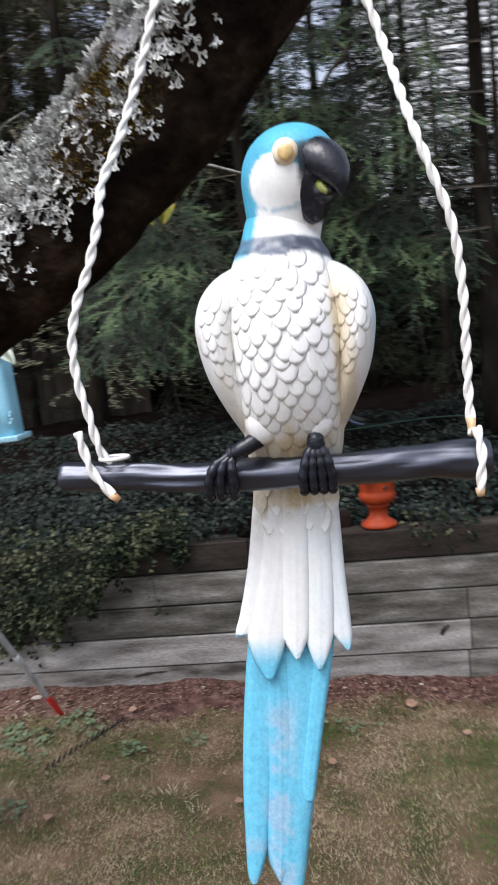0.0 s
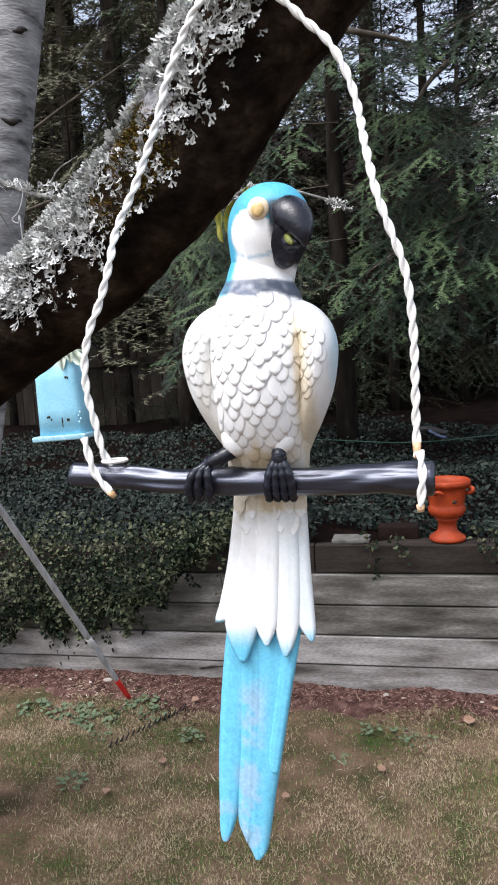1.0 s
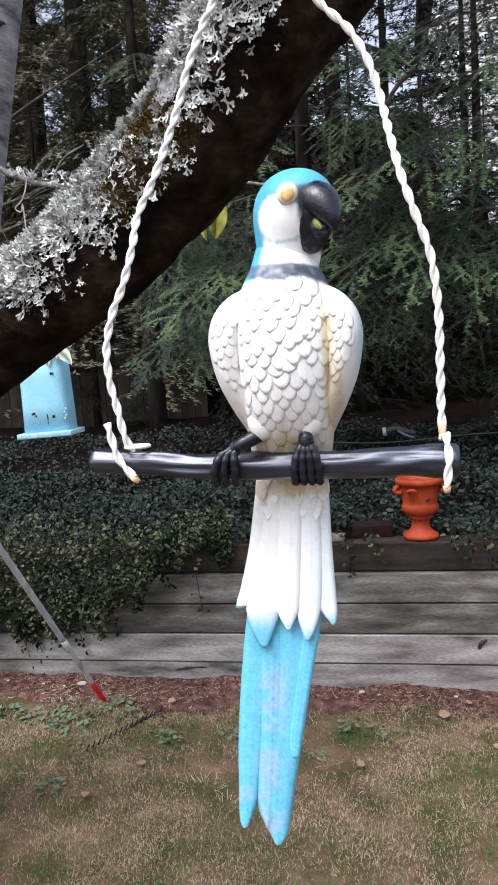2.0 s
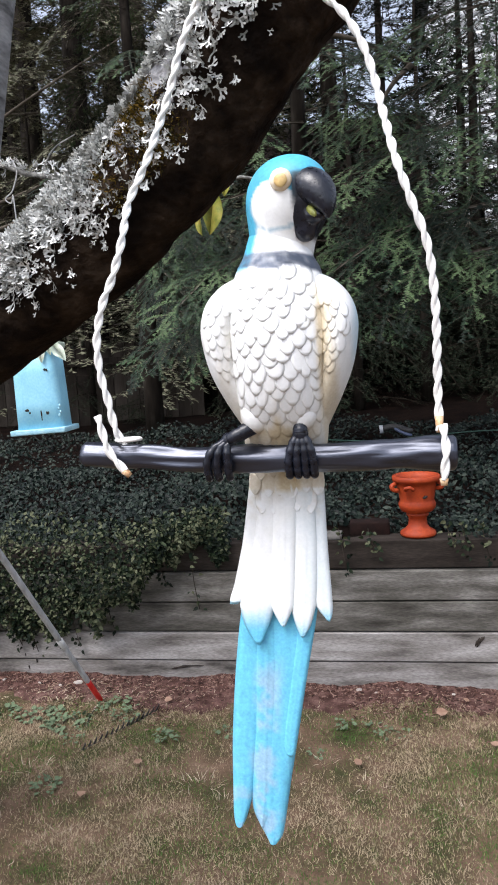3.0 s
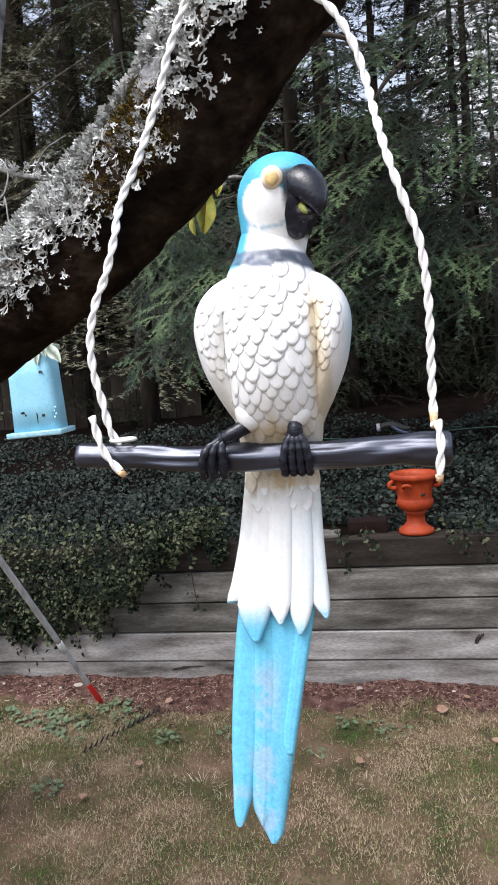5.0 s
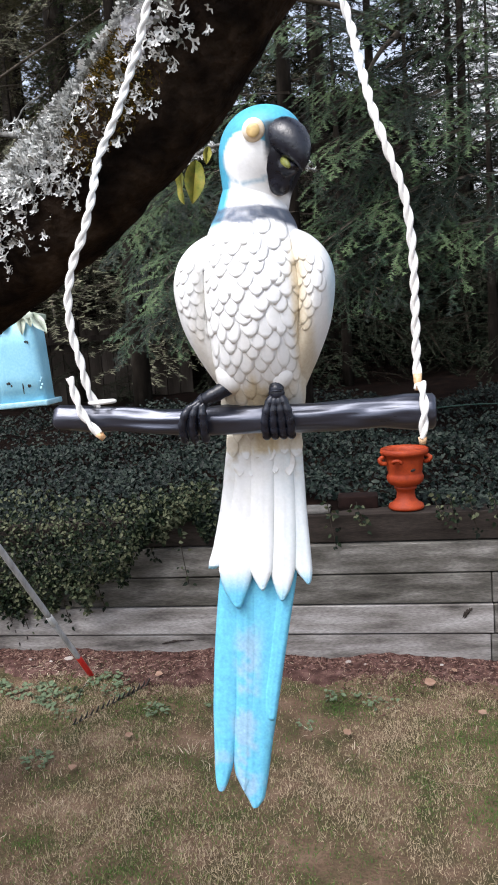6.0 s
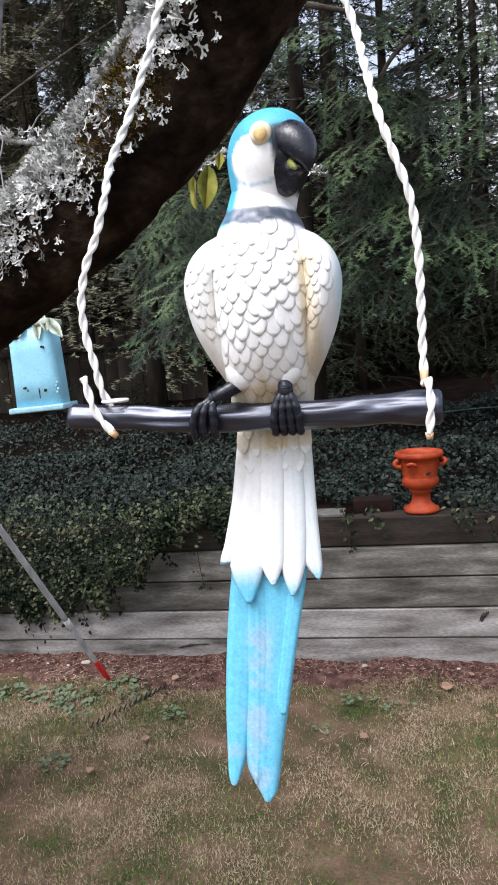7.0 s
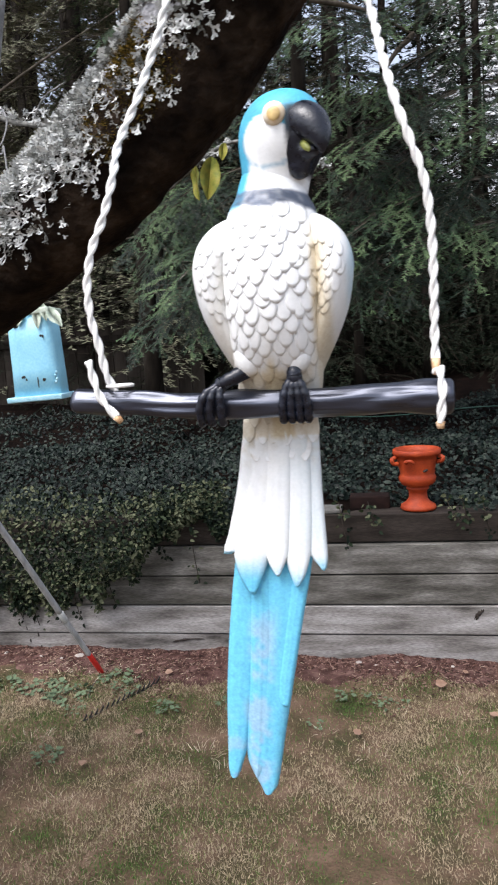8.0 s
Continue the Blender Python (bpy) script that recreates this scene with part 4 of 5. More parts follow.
tree = thing("oak_tree", (-1.3, 1.0, 0.0), "dark old tree with a lichen-covered limb over the lawn", "tree")
bm = bmesh.new()
rings = []
for i in range(len(limb_line)):
    rings.append([bm.verts.new(limb_at(i, 2 * math.pi * k / 72)[0]) for k in range(72)])
for a, b in zip(rings, rings[1:]):
    for k in range(72):
        bm.faces.new((a[k], b[k], b[(k + 1) % 72], a[(k + 1) % 72]))
bm.faces.new(rings[-1])
limb = part("limb", bm, BARK, tree)
grown = limb.data.attributes.new("crust", "FLOAT", "POINT")
amount = []
for i in range(len(limb_line)):
    for k in range(72):
        a = 2 * math.pi * k / 72
        w = math.cos(a - (0.45 if limb_at(100, 1.0)[1].y < 0 else -0.45))
        amount.append(min(max(0.5 + 0.42 * w + 0.5 * math.exp(-((limb_line[i][0] + 0.1) / 0.045) ** 2) * max(w, 0) + 0.25 * noise.noise((i * 0.11, math.cos(a) * 2, math.sin(a) * 2)), 0), 1.1))
grown.data.foreach_set("value", amount)
bm = bmesh.new()
zs = np.linspace(-0.1, 3.4, 40)
sweep(bm, np.stack([-1.34 - 0.05 * zs, 1.0 + 0.03 * zs, zs], -1), 0.21 - 0.03 * zs + 0.08 * np.exp(-5 * np.clip(zs, 0, 9)), 28, lambda i, a: 1 + 0.06 * math.sin(5 * a + 0.3 * i) + 0.05 * noise.noise((math.cos(a) * 2, math.sin(a) * 2, i * 0.3)))
shift(tree, [limb, part("trunk", bm, BARK, tree)])

# lichen: small branching lobes that stand off the bark, thickest on the upper and facing side
rng = np.random.default_rng(11)


def lobe(base, out, along, size):
    """One strap of leafy lichen that forks twice; its blunt tips curl off the bark."""
    side = np.cross(out, along)
    k, w = rng.uniform(0.2, 0.6), rng.uniform(0.06, 0.1)
    pts = [base + side * w * size, base - side * w * size]
    c1 = base + (along * 0.36 + out * 0.1 * k) * size
    pts += [c1 + side * w * size, c1 - side * w * size]
    for sg in (1, -1):
        d = unit(along + side * sg * rng.uniform(0.4, 0.9))
        n = np.cross(out, d)
        c2 = c1 + (d * 0.32 + out * 0.3 * k) * size
        pts += [c2 + n * w * size, c2 - n * w * size]
        for tg in (1, -1):
            e = unit(d + n * tg * rng.uniform(0.35, 1.0))
            m = np.cross(out, e)
            c3 = c2 + (e * 0.24 + out * rng.uniform(0.1, 0.5) * k) * size
            c4 = c3 + (e * 0.12 + out * rng.uniform(0.1, 0.45) * k) * size
            pts += [c3 + m * w * 1.3 * size, c3 - m * w * 1.3 * size, c4 + m * w * 0.7 * size, c4 - m * w * 0.7 * size]
    return pts


LOBETRIS = [(0, 1, 3), (0, 3, 2)]
for q in (4, 14):
    LOBETRIS += [(2, 3, q + 1), (2, q + 1, q)]
    for r in (q + 2, q + 6):
        LOBETRIS += [(q, q + 1, r + 1), (q, r + 1, r), (r, r + 1, r + 3), (r, r + 3, r + 2)]
verts, tris = [], []


def clump(i, a, count, spread, size):
    p0, out = limb_at(i, a)
    out = np.array(out)
    t1 = LT[i]
    t2 = np.cross(out, t1)
    for _ in range(count):
        q = rng.normal(0, spread, 2)
        d = t1 * q[0] + t2 * q[1]
        along = unit(d + (t1 * rng.normal() + t2 * rng.normal()) * spread * 0.5)
        o = unit(out + 0.35 * rng.normal(0, 1, 3))
        along = unit(along - o * (along @ o))
        base = np.array(p0) + d + out * rng.uniform(-0.001, 0.004)
        k = len(verts)
        verts.extend(lobe(base, o, along, size * rng.uniform(0.6, 1.3)))
        tris.extend([(x + k, y + k, z + k) for x, y, z in LOBETRIS])


FACE = math.pi / 2 if limb_at(100, math.pi / 2)[1].y < 0 else -math.pi / 2
for _ in range(4600):
    i = int(rng.integers(45, 170))
    k = rng.uniform(-0.22, 1.25)
    x = limb_line[i][0]
    if k > (0.7 if x > -0.2 else 1.0) + 0.22 * math.sin(x * 21 + 1) and rng.random() < 0.8 or -0.165 < x < -0.1 and k > 0.4 and rng.random() < 0.9:
        continue
    if noise.noise((x * 34, k * 7.0, 3.0)) < -0.03 + 0.16 * k:
        continue
    clump(i, FACE * k, int(rng.integers(4, 9)), 0.0085, 0.0122)
for _ in range(75):
    clump(int(rng.integers(60, 175)), FACE * rng.uniform(0.85, 1.4), int(rng.integers(4, 9)), 0.0055, 0.009)
# long fringes along the upper edge
for _ in range(240):
    clump(int(rng.integers(50, 170)), FACE * rng.uniform(-0.35, 0.15), 6, 0.009, 0.0125)
lich = tagged(soup("lichen", verts, tris, LICHEN, tree), "curled pale grey leafy lichen", kind="stuff")
# ochre moss tufts that follow the bark
mv, mt = [], []
for k in range(5200):
    x = rng.choice([-0.125, -0.142, -0.185], p=[0.5, 0.3, 0.2]) + rng.normal(0, 0.011)
    i = int(np.argmin(np.abs(limb_line[:, 0] - x)))
    a = FACE * (rng.uniform(0.55, 1.35) if rng.random() < 0.7 else rng.uniform(-0.3, 0.4))
    p, out = limb_at(i, a)
    p, o = np.array(p) + rng.normal(0, 0.0022, 3), np.array(out)
    d = unit(o + 0.7 * rng.normal(0, 1, 3))
    s = unit(np.cross(d, rng.normal(0, 1, 3)))
    ln, k0 = rng.uniform(0.003, 0.0075), len(mv)
    mv.extend([p + s * 0.0009, p - s * 0.0009, p + d * ln])
    mt.append((k0, k0 + 1, k0 + 2))
moss = tagged(soup("moss", mv, mt, MOSS, tree), "ochre brown moss tufts", kind="stuff")
for pts, r0 in [([(-0.43, 0.93, 1.78), (-0.36, 0.9, 1.745), (-0.30, 0.87, 1.725), (-0.25, 0.85, 1.715)], 0.004), ([(-0.33, 0.89, 1.735), (-0.31, 0.89, 1.765), (-0.28, 0.89, 1.78)], 0.0013), ([(-0.52, 1.93, 1.83), (-0.43, 1.91, 1.87), (-0.373, 1.9, 1.906), (-0.325, 1.9, 1.936), (-0.26, 1.9, 1.966), (-0.18, 1.9, 1.95), (-0.076, 1.9, 1.91), (-0.011, 1.9, 1.875)], 0.006)]:
    bm = bmesh.new()
    sweep(bm, spline(pts, 14), np.linspace(r0, r0 * 0.5, 14), 8, lambda i, a: 1 + 0.3 * math.sin(i * 2.3 + a))
    shift(tree, [part("twig", bm, CRUST, tree, "short lichen-crusted side twig")])
tv, tt = [], []
for c0, c1, cnt in [((-0.40, 0.915, 1.765), (-0.27, 0.86, 1.72), 80), ((-0.373, 1.9, 1.906), (-0.26, 1.9, 1.966), 70), ((-0.076, 1.9, 1.91), (-0.011, 1.9, 1.875), 44)]:
    for _ in range(cnt):
        b = np.array(c0) + (np.array(c1) - np.array(c0)) * rng.random() + rng.normal(0, 0.004, 3)
        o = unit(rng.normal(0, 1, 3) + [0, -0.4, 0.4])
        al = unit(np.cross(o, rng.normal(0, 1, 3)))
        k = len(tv)
        tv.extend(lobe(b, o, al, (0.009 if c0[1] < 1.5 else 0.012) * rng.uniform(0.6, 1.3)))
        tt.extend([(x + k, y + k, z + k) for x, y, z in LOBETRIS])
tl = tagged(soup("twig_lichen", tv, tt, LICHEN, tree), "grey lichen on the twigs", kind="stuff")
shift(tree, [lich, moss, tl])
for c, u, w, s in [((-0.31, 1.89, 1.932), (-0.12, -0.1, -1), (0.5, -1, 0.1), 0.108), ((-0.275, 1.89, 1.962), (-0.1, -0.1, -0.6), (0.2, -1, 0.4), 0.045), ((-0.352, 1.89, 1.925), (-0.05, 0, -1), (-0.8, -0.6, 0.1), 0.098)]:
    v, f = scatter(BROADLEAF, BROADTRIS, np.array([c]), np.array([u]), np.array([w]), np.array([s]))
    ob = soup("leaf", v, f, YLEAF, tree, "yellowing leaf", smooth=True)
    shift(tree, [ob])
# a bent wire hook on the side twig
bm = bmesh.new()
sweep(bm, spline([(-0.372, 0.9, 1.762), (-0.364, 0.895, 1.745), (-0.372, 0.895, 1.722), (-0.383, 0.895, 1.712), (-0.375, 0.895, 1.706), (-0.372, 0.895, 1.715), (-0.37, 0.895, 1.672)], 26), 0.0009, 6)
tagged(part("wire_hook", bm, STEEL), "thin bent wire hook on a lichened twig", "hook")

# ---- blue tin bird feeder behind the limb ----
feeder = thing("bird_feeder", (-0.69, 1.6, 1.365), "chipped sky-blue tin bird feeder with leaf trim", "bird feeder")
feeder.scale = (0.82, 0.9, 1.045)
feeder.rotation_euler = (0, radians(-1.8), radians(6))
bm = bmesh.new()
rows = []
for z, hw in [(0.0, 0.069), (0.06, 0.067), (0.12, 0.065), (0.178, 0.063)]:
    ring = [bm.verts.new((hw * math.copysign(abs(math.cos(t)) ** 0.45, math.cos(t)), 0.05 * math.copysign(abs(math.sin(t)) ** 0.45, math.sin(t)), z)) for t in np.linspace(0, 2 * math.pi, 40, endpoint=False)]
    rows.append(ring)
for a, b in zip(rows, rows[1:]):
    for k in range(40):
        bm.faces.new((a[k], a[(k + 1) % 40], b[(k + 1) % 40], b[k]))
bm.faces.new(rows[-1])
bm.faces.new(rows[0][::-1])
tin_body = part("body", bm, TIN, feeder)
bm = bmesh.new()
slab(bm, (-0.079, -0.062, -0.010), (0.078, 0.062, 0.002), 0.003)
part("tray", bm, TIN_PALE, feeder, "pale blue chipped tray")
for k, (cx, cz, s, ang) in enumerate([(0.06, 0.187, 0.07, -0.75), (0.03, 0.192, 0.055, -1.5), (0.0, 0.19, 0.05, -2.2), (-0.03, 0.188, 0.045, -1.8), (0.045, 0.2, 0.05, -1.2)]):
    u = np.array([[math.cos(ang), -0.35, math.sin(ang)]])
    v, f = scatter(BROADLEAF, BROADTRIS, np.array([[cx, -0.045, cz]]), u, np.array([[0.1, -0.7, 0.7]]), np.array([0.9 * s]))
    soup("leaf_trim", v, f, SAGE, feeder, "pale sage metal leaf", smooth=True)
bm = bmesh.new()
slab(bm, (-0.068, -0.055, 0.176), (0.066, 0.055, 0.19), 0.004)
part("roof_plate", bm, SAGE, feeder)
for cx, cz, sx, sz in [(-0.032, 0.16, 0.010, 0.011), (-0.043, 0.167, 0.009, 0.006), (0.035, 0.13, 0.004, 0.003), (0.041, 0.128, 0.003, 0.003), (-0.028, 0.044, 0.006, 0.003), (-0.02, 0.038, 0.003, 0.002), (0.03, 0.035, 0.005, 0.004), (0.012, 0.03, 0.0015, 0.012)]:
    bm = bmesh.new()
    ball(bm, (cx, -0.0505, cz), (sx, 0.0012, sz), 10)
    for v in bm.verts:
        v.co += 0.002 * Vector(noise.noise_vector(v.co * 300))
    part("chip", bm, CHIP, tin_body)
bm = bmesh.new()
for k in range(4):
    ball(bm, (0.062 + 0.004 * (k % 2), -0.048, 0.028 + 0.007 * k), (0.0035, 0.004, 0.004), 8)
part("latch", bm, TIN_PALE, tin_body, "small chipped latch")
bm = bmesh.new()
sweep(bm, spline([(0.0, 0.0, 0.19), (0.01, -0.05, 0.3), (0.06, -0.3, 0.38), (0.12, -0.52, 0.42)], 20), 0.0012, 6)
part("hanging_wire", bm, STEEL, feeder)


# ---- the swing: perch, two-strand rope, and the parrot figure ----
swing = thing("hanging_swing", (-0.025, 0.648, 1.40), "black branch-like perch hung on twisted white rope", "swing")
made = []
bm = bmesh.new()
line = spline([(-0.203, 0.648, 1.403), (-0.15, 0.648, 1.400), (-0.09, 0.648, 1.3945), (-0.025, 0.648, 1.393), (0.05, 0.648, 1.392), (0.1, 0.648, 1.3925), (0.144, 0.648, 1.3915)], 110)
rad = np.interp(line[:, 0], [-0.203, -0.16, -0.1, -0.04, 0.05, 0.1, 0.13, 0.154], [0.0112, 0.0116, 0.0116, 0.0134, 0.0134, 0.0138, 0.015, 0.0152])
rad[0] *= 0.8
rad[-1] *= 0.85
sweep(bm, line, rad, 36, lambda i, a: 1 + 0.17 * noise.noise((i * 0.08, math.cos(a) * 1.5, math.sin(a) * 1.5)) + 0.13 * noise.noise((i * 0.06 + 9, math.cos(a) * 3.2, math.sin(a) * 3.2)))
made.append(part("perch", bm, PERCH, swing))


def rope(name, pts, n, parent):
    """Two strands laid round one another along a line."""
    mid = spline(pts, n)
    s = np.concatenate([[0], np.cumsum(np.linalg.norm(np.diff(mid, axis=0), axis=1))])
    mid = np.stack([np.interp(np.linspace(0, s[-1], n), s, mid[:, k]) for k in range(3)], -1)
    tan, us, vs = frames_along(mid)
    ph = np.linspace(0, s[-1], n) / 0.037 * 2 * math.pi
    bm = bmesh.new()
    for k in range(2):
        q = (ph + math.pi * k)[:, None]
        sweep(bm, mid + 0.0019 * (us * np.cos(q) + vs * np.sin(q)), 0.0022, 9)
    made.append(part(name, bm, ROPE, parent))


LEFT = [(-0.158, 0.652, 1.405), (-0.1665, 0.645, 1.425), (-0.1723, 0.645, 1.4544), (-0.178, 0.645, 1.4815), (-0.1786, 0.646, 1.5133), (-0.1714, 0.648, 1.5439), (-0.1604, 0.651, 1.5687), (-0.1495, 0.655, 1.6035), (-0.146, 0.672, 1.639), (-0.129, 0.68, 1.6755), (-0.1155, 0.688, 1.7115), (-0.104, 0.692, 1.742), (-0.0925, 0.695, 1.778), (-0.072, 0.70, 1.824), (-0.0385, 0.705, 1.875)]
RIGHT = [(-0.0385, 0.705, 1.873), (-0.012, 0.697, 1.853), (0.021, 0.695, 1.8345), (0.042, 0.697, 1.813), (0.063, 0.697, 1.791), (0.0785, 0.695, 1.7615), (0.0885, 0.69, 1.726), (0.094, 0.67, 1.69), (0.1025, 0.65, 1.6457), (0.1127, 0.645, 1.612), (0.1251, 0.645, 1.5733), (0.130, 0.645, 1.5254), (0.130, 0.645, 1.4724), (0.1297, 0.645, 1.443), (0.1297, 0.64, 1.412)]
rope("rope_left", LEFT, 420, swing)
rope("rope_right", RIGHT, 420, swing)
rope("rope_over_limb", [(-0.0385, 0.705, 1.875), (-0.042, 0.73, 1.925), (-0.045, 0.78, 1.945), (-0.05, 0.85, 1.92)], 60, swing)
rope("rope_tail_left", [(-0.1775, 0.629, 1.441), (-0.1735, 0.628, 1.424), (-0.168, 0.627, 1.407), (-0.1545, 0.628, 1.3885)], 60, swing)
rope("rope_tail_right", [(0.132, 0.634, 1.418), (0.1335, 0.628, 1.4), (0.1325, 0.627, 1.385), (0.131, 0.628, 1.371)], 50, swing)
bm = bmesh.new()
ring = [(-0.155 + 0.0115 * math.cos(t), 0.645 + 0.0115 * math.sin(t), 1.4165) for t in np.linspace(0, 2 * math.pi, 30)]
sweep(bm, ring, 0.0017, 8, cap=False)
made.append(part("rope_ring", bm, ROPE, swing, "white cord ring"))
for nm, p, q in [("rope_end", (-0.1555, 0.628, 1.3895), (-0.1505, 0.629, 1.384)), ("rope_end", (0.131, 0.628, 1.372), (0.131, 0.628, 1.366)), ("rope_whipping", (0.1297, 0.641, 1.425), (0.1295, 0.639, 1.411))]:
    bm = bmesh.new()
    sweep(bm, [p, q], np.array([0.0038, 0.0028]), 10)
    made.append(part(nm, bm, FRAY, swing, "orange-brown frayed end"))
shift(swing, made)

# the parrot: one cast and painted piece
bm = bmesh.new()
mark = bm.verts.layers.int.new("kind")
TORSO = np.array([(1.605, -0.001, 0.0240, 0.661, 0.026), (1.592, -0.004, 0.0275, 0.660, 0.029), (1.575, -0.0055, 0.0315, 0.657, 0.032), (1.560, -0.006, 0.039, 0.653, 0.037), (1.540, -0.007, 0.0435, 0.650, 0.042), (1.515, -0.007, 0.0475, 0.648, 0.047), (1.485, -0.007, 0.047, 0.648, 0.048), (1.455, -0.007, 0.045, 0.651, 0.044), (1.430, -0.008, 0.042, 0.657, 0.036), (1.405, -0.0085, 0.039, 0.668, 0.024), (1.385, -0.0105, 0.0355, 0.684, 0.0135), (1.362, -0.012, 0.0345, 0.692, 0.009)])
T_FINE = spline(TORSO, 110)


def torso(z, a, lift=0.0):
    cx, hw, cy, hd = [np.interp(-z, -T_FINE[:, 0], T_FINE[:, k]) for k in (1, 2, 3, 4)]
    return Vector((cx + (hw + lift) * math.sin(a), cy - (hd + lift) * math.cos(a), z))


def skin(rows, closed=True):
    for a, b in zip(rows, rows[1:]):
        for k in range(len(a) if closed else len(a) - 1):
            bm.faces.new((a[k], a[(k + 1) % len(a)], b[(k + 1) % len(a)], b[k]))


rows = [[bm.verts.new(torso(r[0], 2 * math.pi * k / 56)) for k in range(56)] for r in T_FINE]
skin(rows)
bm.faces.new(rows[-1])
SPREAD = {-1: 1.0, 1: 0.955}
WING = np.array([(1.558, 0.034, 0.005, 0.660, 0.014), (1.549, 0.0425, 0.013, 0.657, 0.027), (1.535, 0.0505, 0.0175, 0.654, 0.035), (1.517, 0.0548, 0.0190, 0.653, 0.040), (1.498, 0.0545, 0.0185, 0.653, 0.041), (1.473, 0.0505, 0.0170, 0.656, 0.038), (1.447, 0.0415, 0.0145, 0.662, 0.032), (1.424, 0.0330, 0.0105, 0.670, 0.024), (1.405, 0.0285, 0.006, 0.679, 0.014), (1.385, 0.026, 0.002, 0.685, 0.006)])
W_FINE = spline(WING, 50)


def wing(z, a, sg, lift=0.0):
    cx, hw, cy, hd = [np.interp(-z, -W_FINE[:, 0], W_FINE[:, k]) for k in (1, 2, 3, 4)]
    return Vector((-0.007 + sg * SPREAD[sg] * (cx + (hw + lift) * math.sin(a)), cy - (hd + lift) * math.cos(a), z))


for sg in (-1, 1):
    rows = [[bm.verts.new(wing(r[0], sg * 2 * math.pi * k / 36, sg)) for k in range(36)] for r in W_FINE]
    skin(rows)
    bm.faces.new(rows[0][::-1])
    bm.faces.new(rows[-1])


def feather_scale(at, z0, a0, width, height, lift, per_rad):
    """One raised breast feather that follows the surface at(z, angle, lift)."""
    grid = []
    for j in range(7):
        v = min(j, 5) / 5
        w = width * (0.72 + 0.28 * v / 0.4 if v < 0.4 else math.sqrt(max(1 - ((v - 0.4) / 0.64) ** 2, 0.02)))
        row = []
        for i in range(8):
            s = (min(max(i, 1), 6) - 3.5) / 2.5
            edge = j == 6 or i in (0, 7)
            up = -0.0015 if edge else lift * (0.1 + 0.9 * v) * (1 - 0.3 * s * s)
            row.append(bm.verts.new(at(z0 - v * height * (1 - 0.06 * s * s), a0 + s * w / per_rad, up)))
        grid.append(row)
    skin(grid, False)


rs = np.random.default_rng(3)
for j in range(15):
    z = 1.562 - 0.0101 * j
    hw = np.interp(-z, -T_FINE[:, 0], T_FINE[:, 2])
    w = 0.0071
    count = int(hw * 1.9 / (2 * w))
    for i in range(-count // 2 - 1, count // 2 + 2):
        a = (i + 0.5 * (j % 2)) * 2 * w / hw + rs.normal(0, 0.035)
        if abs(a) < 1.02:
            feather_scale(torso, z + rs.normal(0, 0.0016), a, w * rs.uniform(0.92, 1.2), 0.0175 * rs.uniform(0.85, 1.2), (0.0004 + 0.0013 * min(j / 5, 1)) * rs.uniform(0.7, 1.25), hw)
for sg in (-1, 1):
    for j in range(7):
        z = 1.536 - 0.0095 * j
        for i in range(3 if j < 5 else 2):
            a = -0.62 + 0.42 * (i + 0.5 * (j % 2)) + rs.normal(0, 0.06)
            feather_scale(lambda zz, aa, up, s=sg: wing(zz, aa, s, up), z + rs.normal(0, 0.0015), a, 0.0062 * rs.uniform(0.85, 1.15), 0.0135 * rs.uniform(0.85, 1.15), 0.0009, 0.024)
# feathered thighs
for x in (-0.0305, 0.0105):
    ball(bm, (x, 0.6345, 1.4375), (0.0150, 0.0125, 0.0200), 24)


def plate(edges, y0, thick, n=60, quill=0.0, barbs=0.0, tilt=0.0):
    """A flat cast feather between two edges, given as rows of height and its two sides; barbs run slantwise off the quill."""
    rows = []
    for j, (z, xl, xr) in enumerate(spline(edges, n)):
        t = j / (n - 1)
        half, mid = max((xr - xl) / 2, 0.0004), (xl + xr) / 2
        row = []
        for i in range(15):
            s = (i - 7) / 7
            up = thick * (1 - 0.8 * abs(s) ** 5) * min(1, 0.45 + 6 * (1 - t))
            up += quill * math.exp(-(s / 0.1) ** 2) + barbs * math.sin(1500 * (z - 0.6 * half * abs(s))) * (1 - s * s)
            row.append(bm.verts.new((mid + s * half, y0 + tilt * (1 - t) - up, z + 0.0008 * noise.noise((mid * 90 + i, z * 60, 0)))))
        row += [bm.verts.new((mid + s * half, y0 + tilt * (1 - t) + 0.002, z)) for s in (0.9, 0.4, -0.4, -0.9)]
        rows.append(row)
    skin(rows)
    bm.faces.new(rows[0][::-1])
    bm.faces.new(rows[-1])


PIECES = []


def piece(name, made):
    """Builds a piece and marks its places with its number, so that paint can follow it."""
    old = set(bm.verts)
    made()
    PIECES.append(name)
    for v in bm.verts:
        if v not in old:
            v[mark] = len(PIECES)


